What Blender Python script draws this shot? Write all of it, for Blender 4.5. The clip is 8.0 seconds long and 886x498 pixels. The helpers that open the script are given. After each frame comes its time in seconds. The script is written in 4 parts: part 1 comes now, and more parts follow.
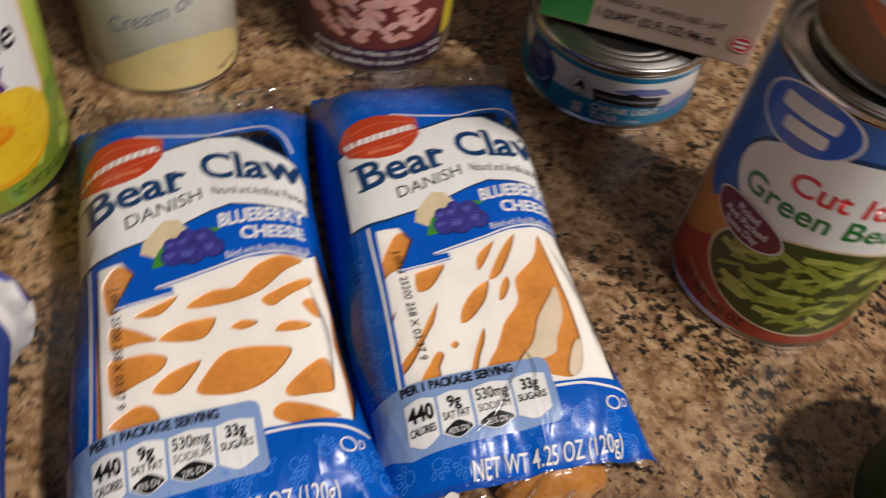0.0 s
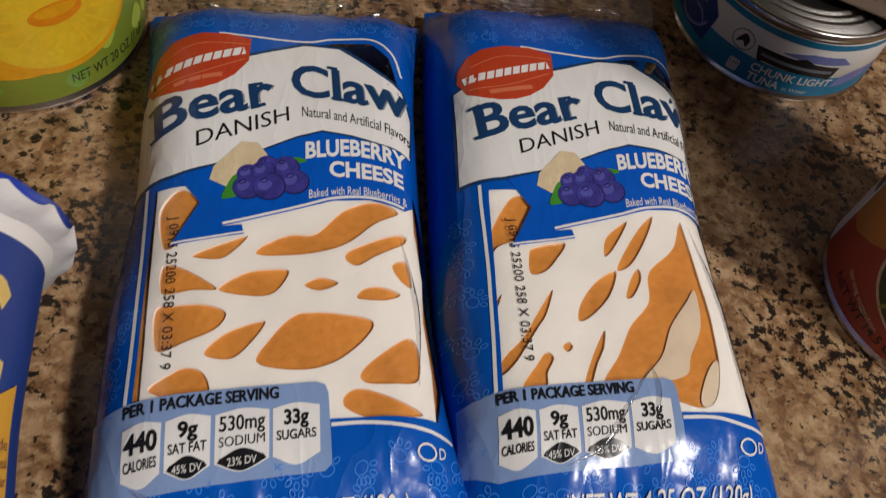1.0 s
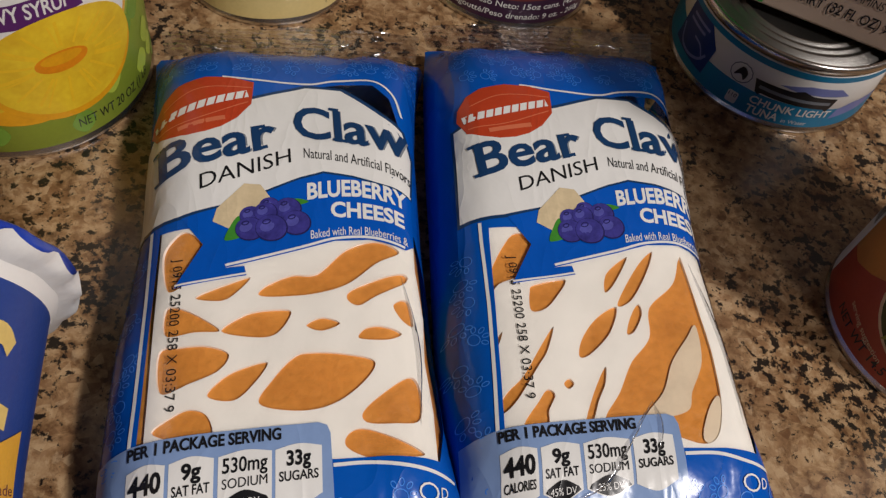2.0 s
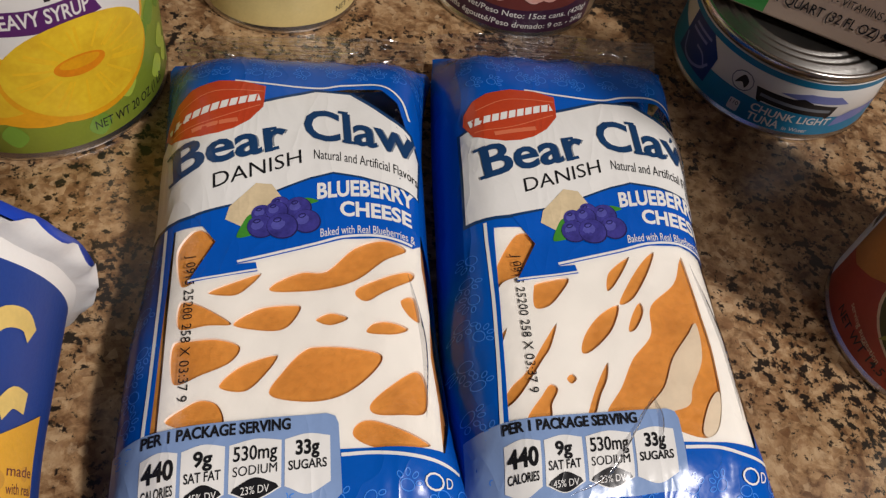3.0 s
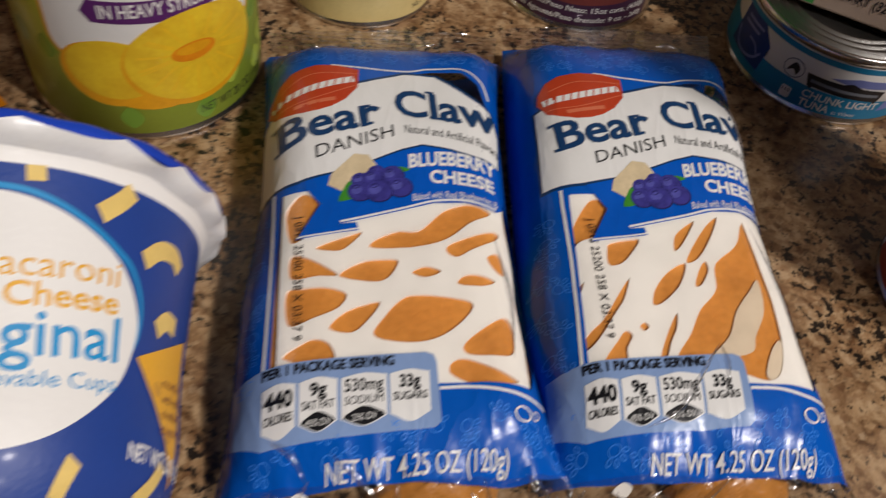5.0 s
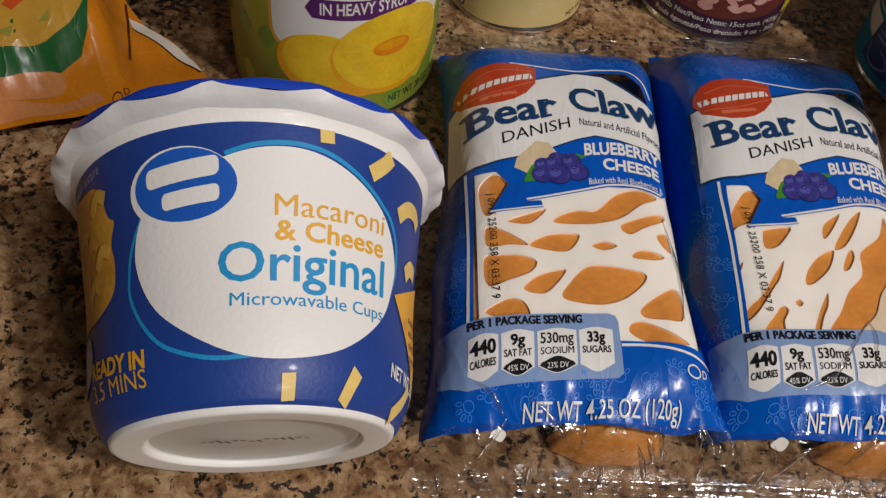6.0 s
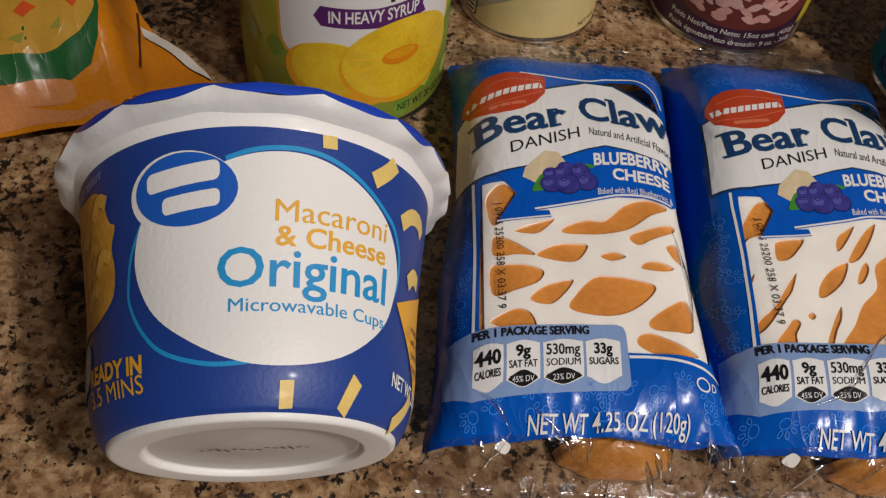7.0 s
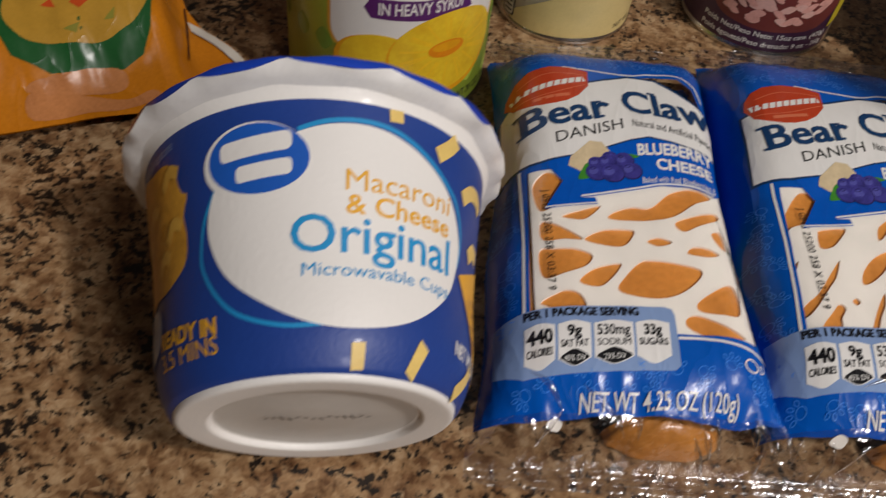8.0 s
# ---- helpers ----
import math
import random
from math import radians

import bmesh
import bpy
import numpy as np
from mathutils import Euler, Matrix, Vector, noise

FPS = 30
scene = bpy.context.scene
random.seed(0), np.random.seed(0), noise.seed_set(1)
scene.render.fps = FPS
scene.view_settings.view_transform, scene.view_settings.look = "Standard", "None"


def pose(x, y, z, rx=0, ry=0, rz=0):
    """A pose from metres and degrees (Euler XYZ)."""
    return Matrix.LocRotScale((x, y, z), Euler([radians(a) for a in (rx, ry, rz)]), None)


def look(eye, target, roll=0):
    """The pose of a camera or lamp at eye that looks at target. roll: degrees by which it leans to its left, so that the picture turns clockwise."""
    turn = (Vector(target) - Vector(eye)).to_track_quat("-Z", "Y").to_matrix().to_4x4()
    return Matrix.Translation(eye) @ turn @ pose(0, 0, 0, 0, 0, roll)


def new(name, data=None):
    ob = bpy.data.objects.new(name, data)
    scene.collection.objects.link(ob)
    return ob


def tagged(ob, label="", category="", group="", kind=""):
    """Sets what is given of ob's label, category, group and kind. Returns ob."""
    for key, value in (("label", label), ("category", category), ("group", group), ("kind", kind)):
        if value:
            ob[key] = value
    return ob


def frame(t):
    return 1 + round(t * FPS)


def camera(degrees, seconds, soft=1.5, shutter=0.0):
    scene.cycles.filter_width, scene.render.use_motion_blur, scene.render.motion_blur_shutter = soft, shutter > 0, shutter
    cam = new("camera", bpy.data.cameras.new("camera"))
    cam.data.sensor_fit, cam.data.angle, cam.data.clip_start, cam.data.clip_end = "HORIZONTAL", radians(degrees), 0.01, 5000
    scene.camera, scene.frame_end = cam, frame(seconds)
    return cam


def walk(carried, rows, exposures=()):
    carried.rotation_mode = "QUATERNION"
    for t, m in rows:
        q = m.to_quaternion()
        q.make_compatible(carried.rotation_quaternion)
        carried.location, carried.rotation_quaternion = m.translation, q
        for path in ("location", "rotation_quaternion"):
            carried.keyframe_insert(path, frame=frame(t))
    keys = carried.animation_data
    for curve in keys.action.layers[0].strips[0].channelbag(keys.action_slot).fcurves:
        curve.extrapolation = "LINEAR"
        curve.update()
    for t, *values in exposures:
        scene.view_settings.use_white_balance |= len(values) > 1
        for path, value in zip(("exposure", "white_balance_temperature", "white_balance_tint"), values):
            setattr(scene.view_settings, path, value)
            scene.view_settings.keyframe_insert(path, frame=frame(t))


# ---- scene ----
cam = camera(52.9, 8.0, 1.3, 0.6)
PATH = [
    (0, (-0.01537, -0.04892, 0.26910), (-0.00479, 0.14414, 0.03972), 10.81),
    (0.2, (-0.02334, -0.04779, 0.26918), (-0.01715, 0.13992, 0.03524), 14.41),
    (0.5, (-0.03087, -0.03117, 0.26586), (-0.03051, 0.14509, 0.02310), 16.10),
    (1, (-0.03654, -0.00611, 0.23622), (-0.03591, 0.15991, -0.01365), 17.30),
    (1.5, (-0.03590, -0.00201, 0.23819), (-0.03796, 0.16686, -0.00976), 15.81),
    (3, (-0.03295, -0.01190, 0.24238), (-0.04223, 0.16434, -0.00021), 14.15),
    (3.5, (-0.03320, -0.01268, 0.24353), (-0.04442, 0.16416, 0.00145), 13.55),
    (4, (-0.03264, -0.01533, 0.24512), (-0.04577, 0.16270, 0.00401), 13.08),
    (4.2, (-0.03169, -0.01639, 0.24534), (-0.04565, 0.16187, 0.00445), 12.86),
    (5.3, (-0.05210, -0.06649, 0.25834), (-0.07962, 0.11208, 0.01885), 9.85),
    (5.5, (-0.06152, -0.08131, 0.26676), (-0.09329, 0.09659, 0.02730), 9.15),
    (6, (-0.07590, -0.09028, 0.26721), (-0.11420, 0.08724, 0.02843), 9.45),
    (6.5, (-0.07416, -0.08905, 0.26572), (-0.11634, 0.08935, 0.02825), 8.85),
    (7, (-0.07217, -0.08846, 0.26401), (-0.11763, 0.09062, 0.02765), 8.28),
    (7.5, (-0.07312, -0.08905, 0.26465), (-0.11980, 0.09175, 0.02985), 8.09),
    (8, (-0.08147, -0.10709, 0.25801), (-0.13048, 0.07771, 0.02683), 8.37),
]
EXPOSURE = -0.10
walk(cam, [(t, look(eye, target, roll)) for t, eye, target, roll in PATH], [(0.0, EXPOSURE), (0.5, EXPOSURE - 0.25), (1.0, EXPOSURE - 0.35), (1.5, EXPOSURE - 0.35), (3.0, EXPOSURE - 0.06), (4.2, EXPOSURE - 0.06), (5.5, EXPOSURE - 0.30), (6.5, EXPOSURE - 0.34), (7.5, EXPOSURE - 0.34), (8.0, EXPOSURE - 0.34)])

# ---- light ----
world = bpy.data.worlds.new("world")
scene.world = world
world.use_nodes = True
world.node_tree.nodes["Background"].inputs[0].default_value = (1.0, 0.92, 0.85, 1)
world.node_tree.nodes["Background"].inputs[1].default_value = 0.002


def area_lamp(name, eye, target, size, watts, colour):
    data = bpy.data.lights.new(name, "AREA")
    data.shape, data.size, data.energy, data.color = "DISK", size, watts, colour
    ob = new(name, data)
    ob.matrix_world = look(eye, target)
    return ob


area_lamp("ceiling_lamp_light", (1.19, -0.32, 1.76), (-0.05, 0.13, 0), 0.15, 36, (1.0, 0.935, 0.905))
area_lamp("second_lamp_light", (0.82, -0.76, 0.98), (-0.10, 0.05, 0), 0.20, 8.5, (1.0, 0.935, 0.905))


# ---- materials ----
def material(name, base, rough=0.5, metal=0.0, vary=0.08, scale=60.0, fine=900.0, bump=0.0, bump_scale=200.0, coat=0.0, tint=None, crinkle=0.0, crinkle_scale=38.0, specular=0.5):
    """A surface with colour that varies at two scales, and a fine relief. Sizes are in waves per metre."""
    m = bpy.data.materials.new(name)
    m.use_nodes = True
    nt = m.node_tree
    b = nt.nodes["Principled BSDF"]
    b.inputs["Roughness"].default_value, b.inputs["Metallic"].default_value = rough, metal
    b.inputs["Coat Weight"].default_value, b.inputs["Coat Roughness"].default_value = coat, 0.12
    b.inputs["Specular IOR Level"].default_value = specular
    where = nt.nodes.new("ShaderNodeTexCoord")
    broad, grain, mix, both = (nt.nodes.new("ShaderNodeTexNoise"), nt.nodes.new("ShaderNodeTexNoise"), nt.nodes.new("ShaderNodeMix"), nt.nodes.new("ShaderNodeMath"))
    broad.inputs["Scale"].default_value, grain.inputs["Scale"].default_value = scale, fine
    broad.inputs["Detail"].default_value = 4
    both.operation = "ADD"
    for n, tex in enumerate((broad, grain)):
        nt.links.new(where.outputs["Object"], tex.inputs["Vector"])
        half = nt.nodes.new("ShaderNodeMath")
        half.operation, half.inputs[1].default_value = "MULTIPLY", (0.65, 0.35)[n]
        nt.links.new(tex.outputs["Fac"], half.inputs[0])
        nt.links.new(half.outputs[0], both.inputs[n])
    mix.data_type = "RGBA"
    dark = [max(0.0, c * (1 - 2.2 * vary)) for c in base]
    light = [min(1.0, c * (1 + 2.2 * vary)) for c in (tint or base)]
    mix.inputs["A"].default_value, mix.inputs["B"].default_value = (*dark, 1), (*light, 1)
    nt.links.new(both.outputs[0], mix.inputs["Factor"])
    nt.links.new(mix.outputs["Result"], b.inputs["Base Color"])
    if bump:
        rough_tex, relief = nt.nodes.new("ShaderNodeTexNoise"), nt.nodes.new("ShaderNodeBump")
        rough_tex.inputs["Scale"].default_value, rough_tex.inputs["Detail"].default_value = bump_scale, 3
        relief.inputs["Strength"].default_value, relief.inputs["Distance"].default_value = bump, 0.0012
        nt.links.new(where.outputs["Object"], rough_tex.inputs["Vector"])
        nt.links.new(rough_tex.outputs["Fac"], relief.inputs["Height"])
        nt.links.new(relief.outputs["Normal"], b.inputs["Normal"])
        if crinkle:
            folds, ridge, fold_relief = nt.nodes.new("ShaderNodeTexNoise"), nt.nodes.new("ShaderNodeMath"), nt.nodes.new("ShaderNodeBump")
            folds.inputs["Scale"].default_value, folds.inputs["Detail"].default_value, folds.inputs["Distortion"].default_value = crinkle_scale, 2, 0.6
            half, flip = nt.nodes.new("ShaderNodeMath"), nt.nodes.new("ShaderNodeMath")
            half.operation, half.inputs[1].default_value = "SUBTRACT", 0.5
            ridge.operation = "ABSOLUTE"
            flip.operation, flip.inputs[1].default_value = "POWER", 0.6
            pull = nt.nodes.new("ShaderNodeMapping")
            pull.inputs["Scale"].default_value, pull.inputs["Rotation"].default_value = (1.5, 0.45, 1.0), (0, 0, 0.35)
            nt.links.new(where.outputs["Object"], pull.inputs["Vector"])
            nt.links.new(pull.outputs["Vector"], folds.inputs["Vector"])
            nt.links.new(folds.outputs["Fac"], half.inputs[0])
            nt.links.new(half.outputs[0], ridge.inputs[0])
            nt.links.new(ridge.outputs[0], flip.inputs[0])
            fold_relief.invert = True
            fold_relief.inputs["Strength"].default_value, fold_relief.inputs["Distance"].default_value = crinkle, 0.004
            nt.links.new(flip.outputs[0], fold_relief.inputs["Height"])
            nt.links.new(relief.outputs["Normal"], fold_relief.inputs["Normal"])
            nt.links.new(fold_relief.outputs["Normal"], b.inputs["Normal"])
    return m


def granite():
    """Polished brown granite: tan ground, rust and cream crystals, black flecks in clusters."""
    m = bpy.data.materials.new("granite")
    m.use_nodes = True
    nt = m.node_tree
    b = nt.nodes["Principled BSDF"]
    b.inputs["Roughness"].default_value = 0.28
    where = nt.nodes.new("ShaderNodeTexCoord")

    def noise_tex(scale, detail, rough=0.6, warp=0.0):
        n = nt.nodes.new("ShaderNodeTexNoise")
        n.inputs["Scale"].default_value, n.inputs["Detail"].default_value, n.inputs["Roughness"].default_value, n.inputs["Distortion"].default_value = scale, detail, rough, warp
        nt.links.new(where.outputs["Object"], n.inputs["Vector"])
        return n.outputs["Fac"]

    def ramp(fac, *stops):
        r = nt.nodes.new("ShaderNodeValToRGB")
        while len(r.color_ramp.elements) < len(stops):
            r.color_ramp.elements.new(0.5)
        for e, (at, c) in zip(r.color_ramp.elements, stops):
            e.position, e.color = at, (*c, 1)
        nt.links.new(fac, r.inputs["Fac"])
        return r.outputs["Color"]

    def blend(fac, a, c):
        x = nt.nodes.new("ShaderNodeMix")
        x.data_type = "RGBA"
        nt.links.new(fac, x.inputs["Factor"])
        nt.links.new(a, x.inputs["A"])
        nt.links.new(c, x.inputs["B"])
        return x.outputs["Result"]

    ground = ramp(noise_tex(105, 7, 0.70, 0.35), (0.31, (0.051, 0.020, 0.009)), (0.42, (0.139, 0.068, 0.029)), (0.51, (0.311, 0.182, 0.086)), (0.60, (0.494, 0.334, 0.183)), (0.72, (0.253, 0.116, 0.045)))
    cell = nt.nodes.new("ShaderNodeTexVoronoi")
    cell.inputs["Scale"].default_value = 330
    nt.links.new(where.outputs["Object"], cell.inputs["Vector"])
    crystals = ramp(cell.outputs["Color"], (0.0, (0.056, 0.024, 0.010)), (0.35, (0.240, 0.123, 0.056)), (0.7, (0.446, 0.285, 0.146)), (1.0, (0.558, 0.401, 0.241)))
    veil = ramp(noise_tex(240, 3), (0.40, (0, 0, 0)), (0.62, (0.75, 0.75, 0.75)))
    ground = blend(veil, ground, crystals)
    black = ramp(noise_tex(30, 2), (0.38, (0.0, 0.0, 0.0)), (0.66, (0.13, 0.13, 0.13)))
    add = nt.nodes.new("ShaderNodeMath")
    add.operation = "ADD"
    nt.links.new(noise_tex(270, 6, 0.66, 0.15), add.inputs[0])
    nt.links.new(black, add.inputs[1])
    flecks = ramp(add.outputs[0], (0.595, (0, 0, 0)), (0.640, (0.97, 0.97, 0.97)))
    dark = nt.nodes.new("ShaderNodeRGB")
    dark.outputs[0].default_value = (0.010, 0.008, 0.007, 1)
    nt.links.new(blend(flecks, ground, dark.outputs[0]), b.inputs["Base Color"])
    return m


def clear_film(name, tone=(1, 1, 1), gloss=0.07, least=0.0, crinkle=0.28):
    """Thin clear plastic: mostly see-through, with a crinkled sheen."""
    m = bpy.data.materials.new(name)
    m.use_nodes = True
    nt = m.node_tree
    nt.nodes.remove(nt.nodes["Principled BSDF"])
    out = nt.nodes["Material Output"]
    clear, shine, mix, fres = (nt.nodes.new("ShaderNodeBsdfTransparent"), nt.nodes.new("ShaderNodeBsdfGlossy"), nt.nodes.new("ShaderNodeMixShader"), nt.nodes.new("ShaderNodeFresnel"))
    clear.inputs[0].default_value = (*tone, 1)
    shine.inputs["Roughness"].default_value = gloss
    fres.inputs["IOR"].default_value = 1.32
    where, tex, relief = nt.nodes.new("ShaderNodeTexCoord"), nt.nodes.new("ShaderNodeTexNoise"), nt.nodes.new("ShaderNodeBump")
    tex.inputs["Scale"].default_value, tex.inputs["Detail"].default_value = 110, 3
    relief.inputs["Strength"].default_value, relief.inputs["Distance"].default_value = crinkle, 0.002
    nt.links.new(where.outputs["Object"], tex.inputs["Vector"])
    nt.links.new(tex.outputs["Fac"], relief.inputs["Height"])
    nt.links.new(relief.outputs["Normal"], shine.inputs["Normal"])
    nt.links.new(relief.outputs["Normal"], fres.inputs["Normal"])
    more = nt.nodes.new("ShaderNodeMath")
    more.operation, more.inputs[1].default_value = "ADD", least
    nt.links.new(fres.outputs[0], more.inputs[0])
    nt.links.new(more.outputs[0], mix.inputs[0])
    nt.links.new(clear.outputs[0], mix.inputs[1])
    nt.links.new(shine.outputs[0], mix.inputs[2])
    nt.links.new(mix.outputs[0], out.inputs[0])
    return m


GRANITE = granite()
FILM = clear_film("clear_film", gloss=0.06, least=0.015, crinkle=0.42)
SEAL = clear_film("seal_film", (0.90, 0.90, 0.92), 0.16, 0.22, 1.0)
WRAP = dict(rough=0.23, coat=0.0, bump=0.22, bump_scale=110, crinkle=0.15, crinkle_scale=48, specular=0.30)
BLUE = material("blue_print", (0.001, 0.092, 0.47), vary=0.06, **WRAP)
DEEP_BLUE = material("ribbon_blue_print", (0.001, 0.090, 0.49), vary=0.05, **WRAP)
WHITE = material("white_print", (0.80, 0.79, 0.76), vary=0.02, **WRAP)
NAVY = material("navy_print", (0.010, 0.045, 0.13), vary=0.05, **WRAP)
BLACK = material("black_print", (0.012, 0.012, 0.014), vary=0.05, **WRAP)
GREY = material("grey_print", (0.22, 0.24, 0.27), vary=0.05, **WRAP)
RED = material("red_print", (0.50, 0.055, 0.018), vary=0.10, **WRAP)
RED_LIGHT = material("light_red_print", (0.66, 0.17, 0.08), vary=0.05, **WRAP)
PALE_BLUE = material("pale_blue_print", (0.23, 0.34, 0.58), vary=0.05, **WRAP)
CHEESE = material("cheese_print", (0.66, 0.53, 0.33), vary=0.12, scale=300, **WRAP)
BERRY = material("blueberry_print", (0.018, 0.016, 0.12), vary=0.30, scale=330, tint=(0.05, 0.045, 0.26), **WRAP)
BERRY_DARK = material("blueberry_crown_print", (0.02, 0.018, 0.10), vary=0.1, **WRAP)
LEAF = material("leaf_print", (0.05, 0.25, 0.03), vary=0.2, **WRAP)
PASTRY = material("baked_pastry", (0.56, 0.192, 0.027), rough=0.34, vary=0.18, scale=60, fine=420, bump=0.5, bump_scale=240, tint=(0.71, 0.300, 0.058), coat=0.6)
ICING = material("white_icing", (0.86, 0.82, 0.75), rough=0.32, vary=0.05, scale=70, bump=0.35, bump_scale=110, coat=0.35)
# icing in shadow: the shade is put into this greyer brown colour
SHADED_ICING = material("shaded_icing", (0.72, 0.60, 0.44), rough=0.30, vary=0.10, scale=120, bump=0.3, coat=0.3)
STEEL = material("can_steel", (0.62, 0.60, 0.57), rough=0.26, metal=1.0, vary=0.05)
# can steel darkened: the carton's dark reflection is put into the colour
DARK_REFLECTION_STEEL = material("dark_reflection_steel", (0.34, 0.33, 0.31), rough=0.36, metal=1.0, vary=0.10)
PAPER = dict(rough=0.38, coat=0.15, bump=0.06, bump_scale=300)


# ---- mesh helpers (print sizes in millimetres) ----
def part(name, bm, mat, parent, label="", smooth=True):
    me = bpy.data.meshes.new(name)
    for face in bm.faces:
        face.smooth = smooth
    bm.to_mesh(me)
    bm.free()
    me.materials.append(mat)
    ob = new(name, me)
    if parent:
        ob.parent = parent
    return tagged(ob, label)


def smooth_loop(points, n=6):
    """A closed rounded line through a few points."""
    out, p = [], [Vector(q) for q in points]
    for i in range(len(p)):
        a, b, c, d = p[i - 1], p[i], p[(i + 1) % len(p)], p[(i + 2) % len(p)]
        for k in range(n):
            t = k / n
            out.append(tuple(0.5 * (2 * b + (c - a) * t + (2 * a - 5 * b + 4 * c - d) * t * t + (3 * b - a - 3 * c + d) * t ** 3)))
    return out


def smooth_line(points, n=6):
    p = [Vector(q) for q in points]
    p = [2 * p[0] - p[1]] + p + [2 * p[-1] - p[-2]]
    out = []
    for i in range(1, len(p) - 2):
        a, b, c, d = p[i - 1 : i + 3]
        for k in range(n + (i == len(p) - 3)):
            t = k / n
            out.append(tuple(0.5 * (2 * b + (c - a) * t + (2 * a - 5 * b + 4 * c - d) * t * t + (3 * b - a - 3 * c + d) * t ** 3)))
    return out


def oval(cx, cy, rx, ry, turn=0.0, n=28, a0=0, a1=360):
    c, s = math.cos(radians(turn)), math.sin(radians(turn))
    out = []
    for i in range(n):
        a = radians(a0 + (a1 - a0) * i / (n if a1 - a0 == 360 else n - 1))
        x, y = rx * math.cos(a), ry * math.sin(a)
        out.append((cx + x * c - y * s, cy + x * s + y * c))
    return out


def box_loop(x0, y0, x1, y1, r=0.0, n=5):
    if not r:
        return [(x0, y0), (x1, y0), (x1, y1), (x0, y1)]
    out = []
    for cx, cy, a in ((x1 - r, y0 + r, -90), (x1 - r, y1 - r, 0), (x0 + r, y1 - r, 90), (x0 + r, y0 + r, 180)):
        out += [(cx + r * math.cos(radians(a + 90 * k / n)), cy + r * math.sin(radians(a + 90 * k / n))) for k in range(n + 1)]
    return out


def stroke(points, width):
    """The outline of an open line of that width."""
    p = [Vector(q) for q in points]
    left, right = [], []
    for i, q in enumerate(p):
        way = (p[min(i + 1, len(p) - 1)] - p[max(i - 1, 0)]).normalized()
        off = Vector((-way.y, way.x)) * width / 2
        left.append(tuple(q + off))
        right.append(tuple(q - off))
    return right + left[::-1]


def face_up(bm):
    bm.normal_update()
    bmesh.ops.reverse_faces(bm, faces=[f for f in bm.faces if f.normal.z < 0])


def flat(*loops):
    """A flat mesh inside the first loop, less the others."""
    bm = bmesh.new()
    edges = []
    for loop in loops:
        vs = [bm.verts.new((x, y, 0)) for x, y in loop]
        edges += [bm.edges.new((vs[i - 1], vs[i])) for i in range(len(vs))]
    bmesh.ops.triangle_fill(bm, edges=edges, use_beauty=True, normal=(0, 0, 1))
    face_up(bm)
    return bm


def many(*shapes):
    """Several separate flat shapes as one flat mesh."""
    bm = bmesh.new()
    for loop in shapes:
        vs = [bm.verts.new((x, y, 0)) for x, y in loop]
        edges = [bm.edges.new((vs[i - 1], vs[i])) for i in range(len(vs))]
        bmesh.ops.triangle_fill(bm, edges=edges, use_beauty=True, normal=(0, 0, 1))
    face_up(bm)
    return bm


def lettering(words, a, b, height, bold=0.0, arch=0.0, lean=0.0, up=None):
    """Flat letters that fill the line from a to b, with that height; arch lifts their middle; up: the way of their height."""
    data = bpy.data.curves.new("letters", "FONT")
    data.body, data.offset, data.resolution_u = words, bold, 3
    ob = bpy.data.objects.new("letters", data)
    me = bpy.data.meshes.new_from_object(ob)
    bpy.data.objects.remove(ob)
    bm = bmesh.new()
    bm.from_mesh(me)
    bpy.data.meshes.remove(me)
    bpy.data.curves.remove(data)
    xs, ys = [v.co.x for v in bm.verts], [v.co.y for v in bm.verts]
    x0, x1, y0, y1 = min(xs), max(xs), min(ys), max(ys)
    low = 0.0 if y0 > -0.1 else y0 * height / max(y1, 0.01)
    up = up or (0, 1)
    for v in bm.verts:
        u, w = (v.co.x - x0) / (x1 - x0), v.co.y / y1 * height
        rise = w + arch * math.sin(math.pi * u)
        v.co = (a[0] + (b[0] - a[0]) * u + up[0] * rise + lean * w, a[1] + (b[1] - a[1]) * u + up[1] * rise, 0)
    return bm


def cut_grid(bm, step):
    xs, ys = [v.co.x for v in bm.verts], [v.co.y for v in bm.verts]
    for axis, lo, hi in ((0, min(xs), max(xs)), (1, min(ys), max(ys))):
        k = math.floor(lo / step[axis]) + 1
        while k * step[axis] < hi:
            at, no = [0, 0, 0], [0, 0, 0]
            at[axis], no[axis] = k * step[axis], 1
            bmesh.ops.bisect_plane(bm, geom=bm.verts[:] + bm.edges[:] + bm.faces[:], dist=1e-4, plane_co=at, plane_no=no)
            k += 1


def laid(name, bm, on, lift, mat, parent, step=(4, 4), label=""):
    """A flat mesh wrapped on a surface, that much proud of it."""
    cut_grid(bm, step)
    for v in bm.verts:
        v.co = on(v.co.x, v.co.y, lift)
    return part(name, bm, mat, parent, label)


